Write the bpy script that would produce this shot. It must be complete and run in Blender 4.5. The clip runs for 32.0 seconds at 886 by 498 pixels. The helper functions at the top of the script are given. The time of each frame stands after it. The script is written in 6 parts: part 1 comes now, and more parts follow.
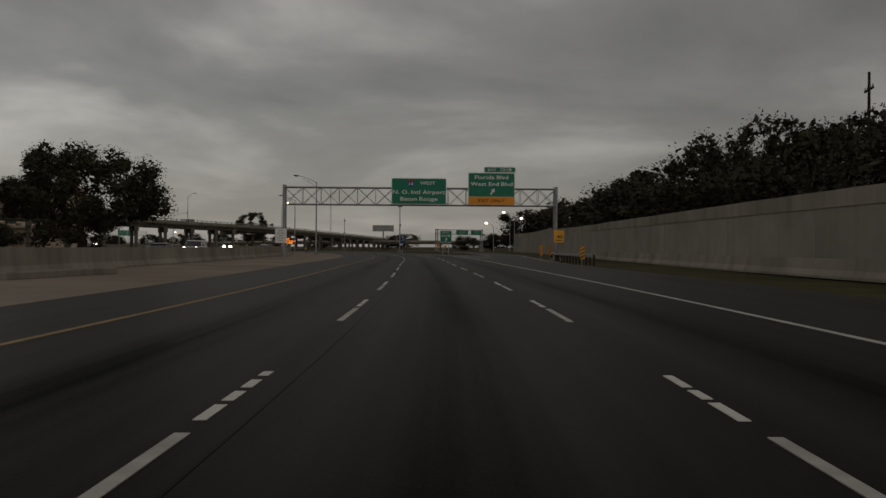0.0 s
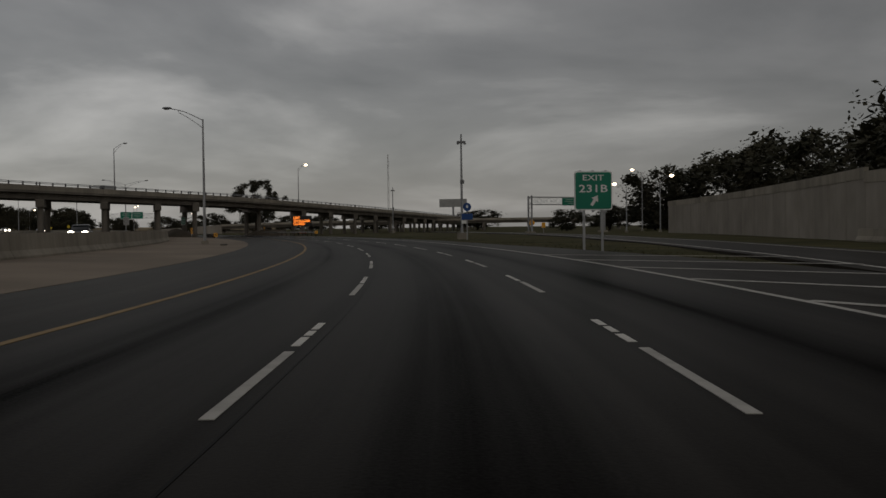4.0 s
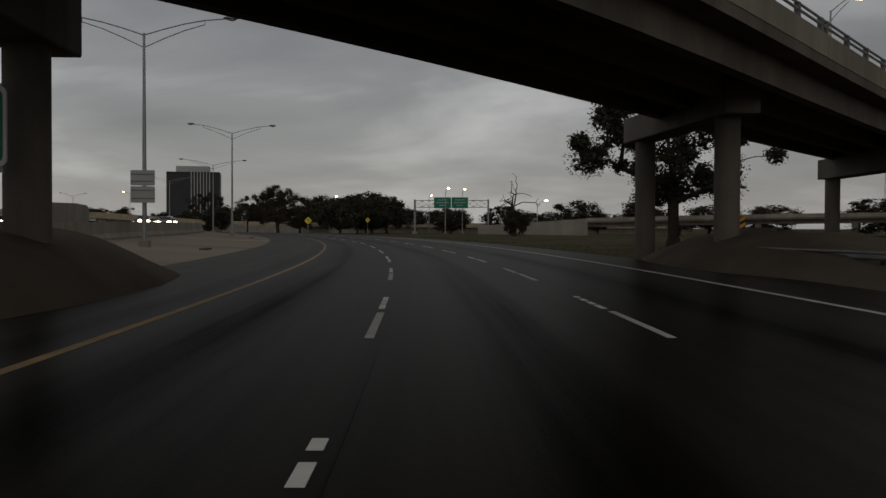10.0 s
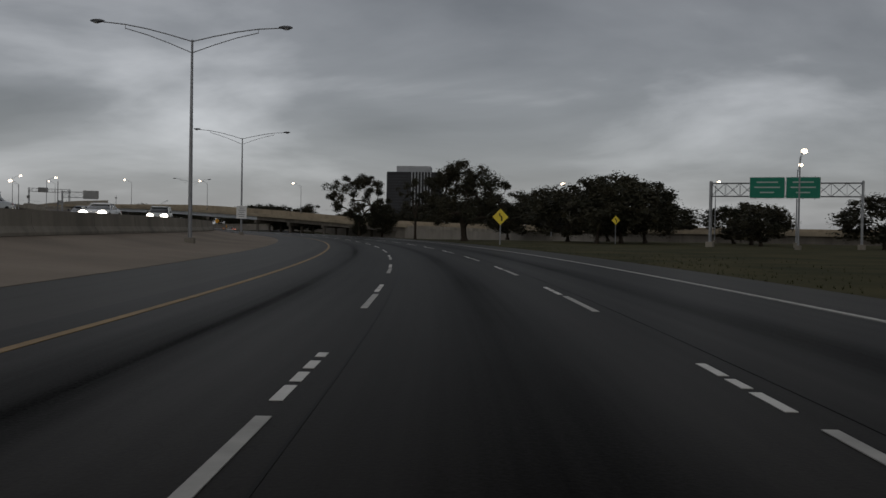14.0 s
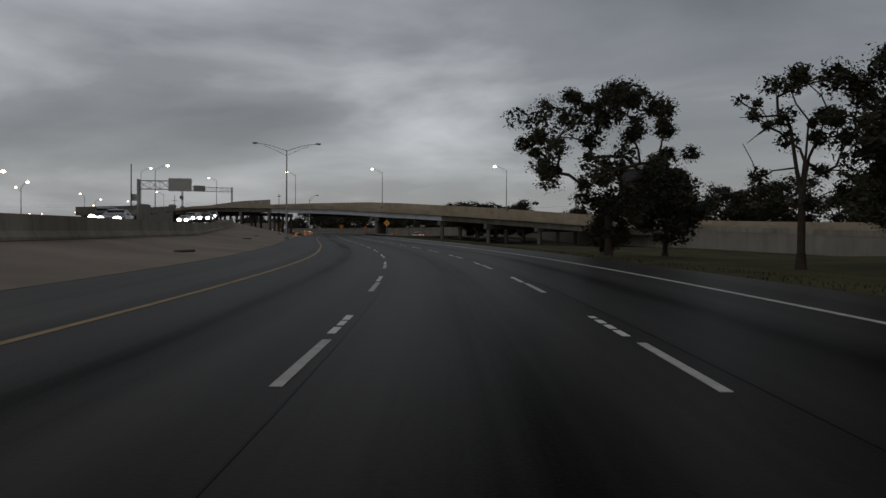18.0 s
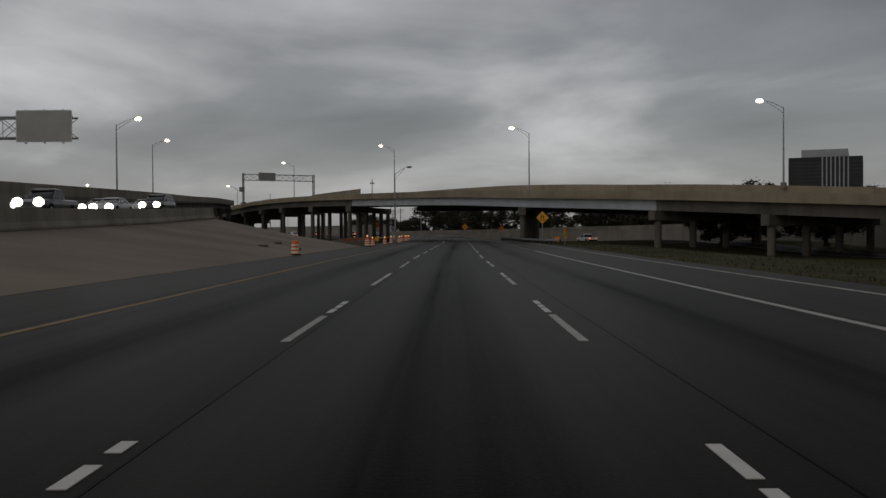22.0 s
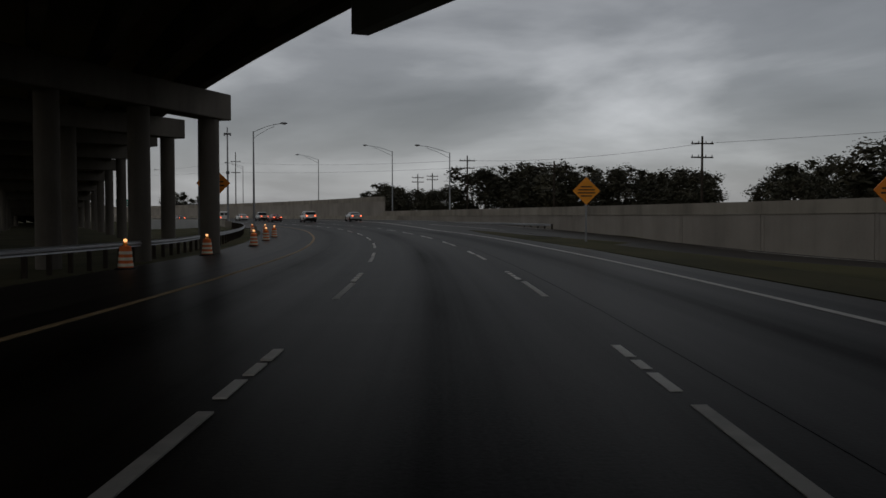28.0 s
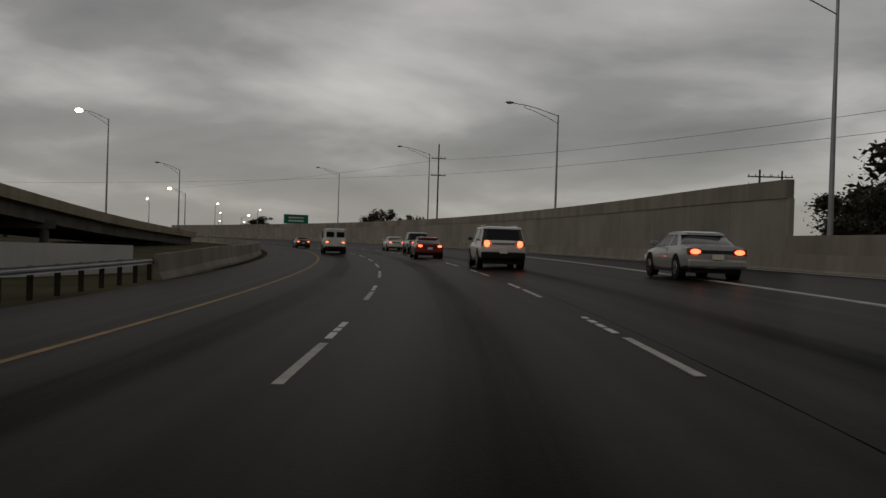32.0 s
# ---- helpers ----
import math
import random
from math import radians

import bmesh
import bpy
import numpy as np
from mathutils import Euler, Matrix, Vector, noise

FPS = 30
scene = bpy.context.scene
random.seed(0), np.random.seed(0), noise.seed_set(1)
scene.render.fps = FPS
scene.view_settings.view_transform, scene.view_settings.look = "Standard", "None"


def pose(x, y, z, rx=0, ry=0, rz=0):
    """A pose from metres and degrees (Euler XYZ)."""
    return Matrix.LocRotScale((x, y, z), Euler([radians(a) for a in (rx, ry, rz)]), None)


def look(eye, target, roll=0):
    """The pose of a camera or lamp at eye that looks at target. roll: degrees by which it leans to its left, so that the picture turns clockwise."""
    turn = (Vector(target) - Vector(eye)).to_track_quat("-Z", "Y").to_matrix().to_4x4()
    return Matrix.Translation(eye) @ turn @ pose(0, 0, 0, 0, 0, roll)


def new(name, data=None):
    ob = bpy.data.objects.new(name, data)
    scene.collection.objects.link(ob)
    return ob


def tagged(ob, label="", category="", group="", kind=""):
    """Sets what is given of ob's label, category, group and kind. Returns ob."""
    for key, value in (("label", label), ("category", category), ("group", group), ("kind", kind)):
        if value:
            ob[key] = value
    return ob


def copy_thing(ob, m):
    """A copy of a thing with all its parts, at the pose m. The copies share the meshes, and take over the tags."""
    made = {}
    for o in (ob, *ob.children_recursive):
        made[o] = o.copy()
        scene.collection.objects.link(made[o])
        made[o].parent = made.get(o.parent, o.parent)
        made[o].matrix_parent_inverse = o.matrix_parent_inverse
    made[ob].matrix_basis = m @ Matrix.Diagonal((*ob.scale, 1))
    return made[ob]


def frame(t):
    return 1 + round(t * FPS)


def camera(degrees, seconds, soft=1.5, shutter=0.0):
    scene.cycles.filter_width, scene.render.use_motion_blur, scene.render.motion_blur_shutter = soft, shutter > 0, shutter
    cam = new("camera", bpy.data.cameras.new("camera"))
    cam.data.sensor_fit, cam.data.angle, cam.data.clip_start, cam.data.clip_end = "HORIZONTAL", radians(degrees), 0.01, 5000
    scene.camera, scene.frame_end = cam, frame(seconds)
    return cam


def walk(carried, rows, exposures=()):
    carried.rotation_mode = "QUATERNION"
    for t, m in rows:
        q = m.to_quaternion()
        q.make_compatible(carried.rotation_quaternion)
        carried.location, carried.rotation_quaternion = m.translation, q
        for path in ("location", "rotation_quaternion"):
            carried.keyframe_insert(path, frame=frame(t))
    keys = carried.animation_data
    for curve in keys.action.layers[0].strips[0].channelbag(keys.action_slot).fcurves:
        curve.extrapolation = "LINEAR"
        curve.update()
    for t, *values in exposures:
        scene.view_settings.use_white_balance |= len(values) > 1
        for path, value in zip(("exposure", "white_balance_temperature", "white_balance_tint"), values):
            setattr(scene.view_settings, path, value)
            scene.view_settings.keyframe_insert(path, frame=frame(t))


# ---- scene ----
# camera and walk
cam = camera(48.95, 32.0)
PATH = [
    (0, (0.0, 0.0, 1.243), (0.0, 2.0, 1.239), 0.3),
    (0.5, (0.156, 14.829, 1.208), (0.146, 16.829, 1.194), -0.2),
    (1, (-0.022, 29.772, 1.254), (-0.044, 31.771, 1.232), -0.2),
    (1.5, (-0.408, 44.752, 1.276), (-0.44, 46.751, 1.243), -0.2),
    (2, (-0.83, 59.434, 1.263), (-0.875, 61.433, 1.223), -0.2),
    (2.5, (-1.383, 73.247, 1.223), (-1.445, 75.246, 1.182), 0.1),
    (3, (-1.759, 87.793, 1.243), (-1.852, 89.791, 1.2), 0.1),
    (3.5, (-2.349, 102.414, 1.25), (-2.476, 104.409, 1.205), -0.1),
    (4, (-3.203, 117.031, 1.252), (-3.368, 119.023, 1.207), -0.7),
    (4.5, (-4.387, 131.634, 1.259), (-4.598, 133.622, 1.214), -1.4),
    (5, (-6.262, 146.256, 1.255), (-6.543, 148.235, 1.213), -0.9),
    (5.5, (-8.694, 160.564, 1.246), (-9.039, 162.533, 1.208), -0.4),
    (6, (-11.583, 174.667, 1.236), (-12.0, 176.622, 1.197), 0.1),
    (6.5, (-14.972, 188.692, 1.283), (-15.458, 190.632, 1.243), 0.3),
    (7, (-18.871, 202.662, 1.258), (-19.42, 204.585, 1.215), 0.4),
    (7.5, (-23.154, 216.505, 1.244), (-23.769, 218.408, 1.202), 0.7),
    (8, (-28.007, 230.342, 1.261), (-28.682, 232.224, 1.215), 0.7),
    (8.5, (-33.262, 244.152, 1.255), (-33.993, 246.013, 1.211), 0.8),
    (9, (-39.069, 257.731, 1.227), (-39.86, 259.568, 1.185), 0.5),
    (9.5, (-45.486, 271.116, 1.258), (-46.342, 272.923, 1.215), 0.3),
    (10, (-52.207, 284.404, 1.258), (-53.117, 286.184, 1.214), 0.2),
    (10.5, (-58.945, 297.447, 1.255), (-59.911, 299.198, 1.211), 0.4),
    (11, (-66.098, 310.164, 1.259), (-67.111, 311.888, 1.21), 0.4),
    (11.5, (-73.684, 322.656, 1.256), (-74.745, 324.351, 1.219), 0.6),
    (12, (-81.431, 334.976, 1.252), (-82.54, 336.64, 1.214), 0.6),
    (12.5, (-89.583, 347.052, 1.247), (-90.737, 348.685, 1.209), 0.9),
    (13, (-97.984, 358.996, 1.24), (-99.188, 360.593, 1.203), 1.0),
    (13.5, (-107.05, 370.867, 1.244), (-108.301, 372.427, 1.207), 0.9),
    (14, (-116.34, 382.379, 1.237), (-117.635, 383.903, 1.198), 1.0),
    (14.5, (-125.889, 393.606, 1.235), (-127.227, 395.092, 1.2), 1.0),
    (15, (-135.624, 404.493, 1.248), (-136.997, 405.946, 1.211), 0.4),
    (15.5, (-145.624, 415.115, 1.25), (-147.036, 416.532, 1.21), 0.2),
    (16, (-155.921, 425.449, 1.243), (-157.374, 426.822, 1.2), 0.4),
    (16.5, (-166.541, 435.464, 1.23), (-168.04, 436.788, 1.185), 0.7),
    (17, (-177.463, 445.288, 1.304), (-179.003, 446.564, 1.261), 0.2),
    (17.5, (-188.833, 454.662, 1.255), (-190.411, 455.89, 1.214), 0.4),
    (18, (-200.532, 463.74, 1.237), (-202.144, 464.923, 1.2), 0.4),
    (18.5, (-212.338, 472.443, 1.247), (-213.983, 473.58, 1.209), 0.5),
    (19, (-224.236, 480.717, 1.265), (-225.909, 481.812, 1.228), 0.6),
    (19.5, (-236.235, 488.69, 1.269), (-237.935, 489.743, 1.236), 0.3),
    (20, (-248.818, 496.385, 1.26), (-250.542, 497.398, 1.229), -0.1),
    (20.5, (-261.294, 503.738, 1.253), (-263.04, 504.711, 1.216), -0.5),
    (21, (-274.0, 510.759, 1.246), (-275.758, 511.711, 1.211), -0.4),
    (21.5, (-286.936, 517.788, 1.236), (-288.696, 518.736, 1.204), -0.4),
    (22, (-299.82, 524.908, 1.225), (-301.58, 525.857, 1.192), -0.4),
    (22.5, (-312.636, 531.977, 1.257), (-314.398, 532.923, 1.224), -0.4),
    (23, (-325.503, 539.014, 1.299), (-327.265, 539.959, 1.261), -0.5),
    (23.5, (-338.341, 546.17, 1.276), (-340.101, 547.119, 1.237), -0.5),
    (24, (-351.139, 553.293, 1.248), (-352.898, 554.244, 1.208), -0.6),
    (24.5, (-363.84, 560.339, 1.212), (-365.596, 561.294, 1.168), -0.5),
    (25, (-376.346, 567.422, 1.177), (-378.107, 568.37, 1.131), -0.6),
    (25.5, (-388.814, 574.372, 1.195), (-390.574, 575.321, 1.15), -0.2),
    (26, (-401.822, 581.595, 1.241), (-403.583, 582.542, 1.193), -0.1),
    (26.5, (-414.75, 588.737, 1.291), (-416.514, 589.678, 1.237), -0.1),
    (27, (-427.707, 595.733, 1.258), (-429.487, 596.643, 1.197), -0.0),
    (27.5, (-440.79, 602.48, 1.249), (-442.589, 603.351, 1.182), -0.0),
    (28, (-454.014, 608.944, 1.273), (-455.832, 609.776, 1.203), -0.1),
    (28.5, (-467.391, 615.107, 1.357), (-469.225, 615.901, 1.287), -0.2),
    (29, (-481.101, 620.695, 1.235), (-482.956, 621.438, 1.169), -0.1),
    (29.5, (-494.804, 626.012, 1.247), (-496.682, 626.697, 1.189), 0.2),
    (30, (-508.743, 630.799, 1.234), (-510.647, 631.41, 1.185), 0.6),
    (30.5, (-522.963, 635.199, 1.221), (-524.89, 635.733, 1.184), 0.8),
    (31, (-536.884, 639.0, 1.241), (-538.827, 639.471, 1.217), 1.1),
    (31.5, (-551.043, 642.282, 1.245), (-553.001, 642.692, 1.232), 1.1),
    (32, (-565.182, 645.234, 1.195), (-567.152, 645.575, 1.18), 1.8),
]
walk(cam, [(t, look(eye, target, roll)) for t, eye, target, roll in PATH],
     ((0, 0.0, 7000, 10), (6, -0.07, 6550, 10), (9, 0.1, 6650, 10), (11, 0.08, 6400, 10), (13, 0.1, 6200, 10), (19, 0.05, 6150, 10), (23, 0.02, 6450, 10), (26, 0.1, 6500, 10), (28.5, 0.0, 6150, 10), (29, 0.0, 6150, 10), (32, 0.0, 6800, 10)))

# world: a heavy overcast at dusk, with a low wide sun behind the cloud
world = bpy.data.worlds.new("overcast_sky")
scene.world = world
world.use_nodes = True
wn, wl = world.node_tree.nodes, world.node_tree.links
wn.clear()
w_out = wn.new("ShaderNodeOutputWorld")
w_bg = wn.new("ShaderNodeBackground")
w_sky = wn.new("ShaderNodeTexSky")
w_sky.sky_type, w_sky.sun_disc = "NISHITA", False
w_sky.sun_elevation, w_sky.sun_rotation = radians(19), radians(149)
w_co = wn.new("ShaderNodeTexCoord")
w_sep = wn.new("ShaderNodeSeparateXYZ")
wl.new(w_co.outputs["Generated"], w_sep.inputs[0])


def w_math(op, a, b):
    n = wn.new("ShaderNodeMath")
    n.operation = op
    for i, v in enumerate((a, b)):
        if isinstance(v, (int, float)):
            n.inputs[i].default_value = v
        else:
            wl.new(v, n.inputs[i])
    return n.outputs[0]


# the cloud deck is a flat layer: project the direction on to it
w_den = w_math("ADD", w_math("MAXIMUM", w_sep.outputs[2], 0.0), 0.2)
w_vec = wn.new("ShaderNodeCombineXYZ")
wl.new(w_math("DIVIDE", w_sep.outputs[0], w_den), w_vec.inputs[0])
wl.new(w_math("DIVIDE", w_sep.outputs[1], w_den), w_vec.inputs[1])
w_n1 = wn.new("ShaderNodeTexNoise")
w_n1.inputs["Scale"].default_value, w_n1.inputs["Detail"].default_value = 0.85, 9.0
w_n1.inputs["Roughness"].default_value, w_n1.inputs["Distortion"].default_value = 0.5, 0.3
wl.new(w_vec.outputs[0], w_n1.inputs["Vector"])
w_ramp = wn.new("ShaderNodeValToRGB")
w_ramp.color_ramp.elements[0].position, w_ramp.color_ramp.elements[0].color = 0.34, (0.114, 0.112, 0.112, 1)
w_ramp.color_ramp.elements[1].position, w_ramp.color_ramp.elements[1].color = 0.72, (0.42, 0.413, 0.408, 1)
w_mid = w_ramp.color_ramp.elements.new(0.5)
w_mid.color = (0.178, 0.175, 0.175, 1)
wl.new(w_n1.outputs[0], w_ramp.inputs[0])
# a paler band low over the horizon
w_low = wn.new("ShaderNodeMapRange")
w_low.inputs["From Min"].default_value, w_low.inputs["From Max"].default_value = 0.0, 0.13
w_low.inputs["To Min"].default_value, w_low.inputs["To Max"].default_value = 0.55, 0.0
wl.new(w_sep.outputs[2], w_low.inputs["Value"])
w_mix = wn.new("ShaderNodeMixRGB")
w_mix.inputs[2].default_value = (0.25, 0.246, 0.243, 1)
wl.new(w_low.outputs[0], w_mix.inputs[0])
wl.new(w_ramp.outputs[0], w_mix.inputs[1])
w_add = wn.new("ShaderNodeMixRGB")
w_add.blend_type, w_add.inputs[0].default_value = "ADD", 0.006
wl.new(w_mix.outputs[0], w_add.inputs[1])
wl.new(w_sky.outputs[0], w_add.inputs[2])
wl.new(w_add.outputs[0], w_bg.inputs[0])
wl.new(w_math("SUBTRACT", 1.0, w_math("MULTIPLY", w_sep.outputs[0], 0.27)), w_bg.inputs[1])
wl.new(w_bg.outputs[0], w_out.inputs[0])

sun = new("sun", bpy.data.lights.new("sun", "SUN"))
sun.data.energy, sun.data.angle, sun.data.color = 0.24, radians(60), (1.0, 0.96, 0.91)
sun.matrix_world = look((0, 0, 30), (-45, 75, 0))


# materials
def material(name, colour, rough=0.8, metal=0.0, vary=0.25, scale=0.6, fine=12.0, bump=0.15, tint=None, emit=0.0, coat=0.0, space="Object", streak=0.0):
    """A node material: two scales of noise in the colour, a fine relief, and an optional second tint in patches."""
    m = bpy.data.materials.new(name)
    m.use_nodes = True
    n, l = m.node_tree.nodes, m.node_tree.links
    b = n["Principled BSDF"]
    b.inputs["Roughness"].default_value, b.inputs["Metallic"].default_value = rough, metal
    b.inputs["Coat Weight"].default_value = coat
    b.inputs["Specular IOR Level"].default_value = 0.1 if rough > 0.8 else 0.4
    co = n.new("ShaderNodeTexCoord")
    big, small = n.new("ShaderNodeTexNoise"), n.new("ShaderNodeTexNoise")
    for t, s, d in ((big, scale, 5.0), (small, fine, 3.0)):
        t.inputs["Scale"].default_value, t.inputs["Detail"].default_value = s, d
        l.new(co.outputs[space], t.inputs["Vector"])
    mixed = n.new("ShaderNodeMixRGB")
    mixed.inputs[1].default_value = (*[c * (1 - vary) for c in colour], 1)
    mixed.inputs[2].default_value = (*[min(1, c * (1 + vary)) for c in (tint or colour)], 1)
    blend = n.new("ShaderNodeMath")
    blend.operation = "MULTIPLY_ADD"
    blend.inputs[1].default_value, blend.inputs[2].default_value = 0.35, 0.0
    l.new(small.outputs[0], blend.inputs[0])
    half = n.new("ShaderNodeMapRange")
    half.inputs["From Min"].default_value, half.inputs["From Max"].default_value = 0.35, 0.65
    half.inputs["To Max"].default_value = 0.65
    l.new(big.outputs[0], half.inputs["Value"])
    l.new(half.outputs[0], blend.inputs[2])
    l.new(blend.outputs[0], mixed.inputs[0])
    info = n.new("ShaderNodeObjectInfo")
    each = n.new("ShaderNodeHueSaturation")
    lift = n.new("ShaderNodeMapRange")
    lift.inputs["To Min"].default_value, lift.inputs["To Max"].default_value = 1 - vary * 0.3, 1 + vary * 0.3
    l.new(info.outputs["Random"], lift.inputs["Value"])
    l.new(lift.outputs[0], each.inputs["Value"])
    if streak:
        # rain streaks: a noise drawn out down the face
        mp, run, dark = n.new("ShaderNodeMapping"), n.new("ShaderNodeTexNoise"), n.new("ShaderNodeMapRange")
        mp.inputs["Scale"].default_value = (0.6, 0.6, 0.07)
        run.inputs["Scale"].default_value, run.inputs["Detail"].default_value, run.inputs["Roughness"].default_value = 1.0, 5.0, 0.65
        dark.inputs["From Min"].default_value, dark.inputs["From Max"].default_value = 0.42, 0.68
        dark.inputs["To Min"].default_value, dark.inputs["To Max"].default_value = 1.0, 1.0 - streak
        l.new(co.outputs[space], mp.inputs["Vector"])
        l.new(mp.outputs[0], run.inputs["Vector"])
        l.new(run.outputs[0], dark.inputs["Value"])
        wash = n.new("ShaderNodeMixRGB")
        wash.blend_type, wash.inputs[0].default_value = "MULTIPLY", 1.0
        l.new(mixed.outputs[0], wash.inputs[1])
        l.new(dark.outputs[0], wash.inputs[2])
        mixed = wash
    l.new(mixed.outputs[0], each.inputs["Color"])
    l.new(each.outputs[0], b.inputs["Base Color"])
    if bump:
        bp = n.new("ShaderNodeBump")
        bp.inputs["Strength"].default_value, bp.inputs["Distance"].default_value = bump, 0.02
        l.new(small.outputs[0], bp.inputs["Height"])
        l.new(bp.outputs[0], b.inputs["Normal"])
    if emit:
        b.inputs["Emission Color"].default_value, b.inputs["Emission Strength"].default_value = (*colour, 1), emit
    return m


def road_surface(name, colour, streaks, track):
    """Asphalt by its place on the road (x across, y along): streaks along the lanes, polished wheel tracks, oil down the middle, fine aggregate, cracks."""
    m = bpy.data.materials.new(name)
    m.use_nodes = True
    n, l = m.node_tree.nodes, m.node_tree.links
    b = n["Principled BSDF"]
    b.inputs["IOR"].default_value = 1.085
    b.inputs["Specular Tint"].default_value = (1.0, 0.94, 0.87, 1)
    at = n.new("ShaderNodeAttribute")
    at.attribute_name = "place"

    def noise_at(sx, sy, detail, rough=0.55):
        mp = n.new("ShaderNodeMapping")
        mp.inputs["Scale"].default_value = (sx, sy, 1)
        l.new(at.outputs["Vector"], mp.inputs["Vector"])
        t = n.new("ShaderNodeTexNoise")
        t.inputs["Scale"].default_value, t.inputs["Detail"].default_value, t.inputs["Roughness"].default_value = 1.0, detail, rough
        l.new(mp.outputs[0], t.inputs["Vector"])
        return t.outputs[0]

    def calc(op, a, c, d=None):
        q = n.new("ShaderNodeMath")
        q.operation = op
        for i, v in enumerate((a, c, d)):
            if v is None:
                continue
            if isinstance(v, (int, float)):
                q.inputs[i].default_value = v
            else:
                l.new(v, q.inputs[i])
        return q.outputs[0]

    sep = n.new("ShaderNodeSeparateXYZ")
    l.new(at.outputs["Vector"], sep.inputs[0])
    # lanes are 3.6 m: two pale wheel tracks in each, a dark strip between them
    wave = calc("COSINE", calc("MULTIPLY", sep.outputs[0], 2 * math.pi / 1.8), 0)
    lane_wave = calc("COSINE", calc("MULTIPLY", sep.outputs[0], 2 * math.pi / 3.6), 0)
    value = calc("MULTIPLY_ADD", wave, -0.5 * track, 1.0)
    value = calc("MULTIPLY_ADD", lane_wave, -0.7 * track, value)
    for tex, k in ((noise_at(2.2, 0.012, 4), streaks), (noise_at(0.5, 0.05, 5), streaks * 0.8), (noise_at(30, 24, 3), 0.5), (noise_at(0.12, 0.02, 3), 0.35)):
        value = calc("ADD", value, calc("MULTIPLY", calc("SUBTRACT", tex, 0.5), k))
    crack = calc("ABSOLUTE", calc("SUBTRACT", noise_at(0.35, 0.11, 6, 0.6), 0.47), 0)
    mask = n.new("ShaderNodeMapRange")
    mask.inputs["From Min"].default_value, mask.inputs["From Max"].default_value = 0.0, 0.004
    mask.inputs["To Min"].default_value, mask.inputs["To Max"].default_value = 0.9, 1.0
    l.new(crack, mask.inputs["Value"])
    value = calc("MULTIPLY", value, mask.outputs[0])
    mix = n.new("ShaderNodeMixRGB")
    mix.inputs[1].default_value = (0, 0, 0, 1)
    mix.inputs[2].default_value = (*[2 * c for c in colour], 1)
    l.new(calc("MULTIPLY", value, 0.5), mix.inputs[0])
    l.new(mix.outputs[0], b.inputs["Base Color"])
    l.new(calc("MULTIPLY_ADD", value, 0.06, 0.33), b.inputs["Roughness"])
    l.new(calc("MULTIPLY", calc("POWER", value, 1.6), 0.2), b.inputs["Specular IOR Level"])
    bp = n.new("ShaderNodeBump")
    bp.inputs["Strength"].default_value, bp.inputs["Distance"].default_value = 0.07, 0.02
    l.new(noise_at(30, 24, 3), bp.inputs["Height"])
    l.new(bp.outputs[0], b.inputs["Normal"])
    return m


ASPHALT = road_surface("asphalt_lane", (0.0112, 0.0092, 0.0072), 1.3, 0.42)
SHOULDER = road_surface("asphalt_shoulder", (0.0270, 0.0232, 0.0190), 1.0, 0.0)
TAR = road_surface("tar_joint", (0.006, 0.0055, 0.005), 0.3, 0.0)
APRON = material("paved_concrete", (0.225, 0.186, 0.146), 0.9, vary=0.26, scale=0.12, fine=6, bump=0.25)
STAIN = material("concrete_stain", (0.10, 0.088, 0.075), 0.95, vary=0.3, scale=1.0)
CONCRETE = material("weathered_concrete", (0.29, 0.262, 0.215), 0.9, vary=0.22, scale=0.22, fine=7, bump=0.2, streak=0.28)
# weathered like CONCRETE but darker: the shade below bridges is put into the colour
BRIDGE_CON = material("shaded_bridge_concrete", (0.165, 0.148, 0.126), 0.9, vary=0.24, scale=0.3, fine=6, bump=0.2, streak=0.3)
BEIGE_CON = material("beige_parapet_concrete", (0.34, 0.285, 0.205), 0.9, vary=0.18, scale=0.2, fine=7, bump=0.2, streak=0.2)
WHITE_CON = material("whitewashed_concrete", (0.62, 0.61, 0.58), 0.9, vary=0.12, scale=0.3, fine=6, bump=0.15, streak=0.12)
GIRDER = material("painted_girder_steel", (0.50, 0.525, 0.55), 0.85, vary=0.15, scale=0.4, fine=8, bump=0.15)
WALL_CON = material("noise_wall_concrete", (0.285, 0.258, 0.222), 0.92, vary=0.18, scale=0.25, fine=9, bump=0.3, streak=0.12)
GRASS = material("mown_grass", (0.036, 0.040, 0.012), 1.0, vary=0.35, scale=0.18, fine=5, bump=0.6, tint=(0.060, 0.052, 0.022))
BLADE = material("grass_blade", (0.036, 0.044, 0.014), 1.0, vary=0.35, scale=0.5, tint=(0.06, 0.055, 0.025))
EARTH = material("bare_earth", (0.085, 0.070, 0.052), 1.0, vary=0.3, scale=0.4, fine=8, bump=0.5)
WORN_WHITE = material("reflective_road_tape", (0.62, 0.60, 0.55), 0.6, vary=0.12, scale=2.0, fine=20)
WHITE_LINE = material("white_road_paint", (0.40, 0.385, 0.35), 0.7, vary=0.22, scale=2.0, fine=20)
YELLOW_LINE = material("yellow_road_paint", (0.25, 0.165, 0.07), 0.75, vary=0.3, scale=1.5, fine=20)
STEEL = material("galvanised_steel", (0.34, 0.345, 0.35), 0.5, 0.7, vary=0.16, scale=1.0, fine=10, bump=0.05)
DARK_STEEL = material("dull_steel", (0.16, 0.16, 0.165), 0.6, 0.5, vary=0.2, scale=1.0)
TIMBER = material("weathered_timber", (0.04, 0.032, 0.025), 0.9, vary=0.3, scale=2.0, fine=20)
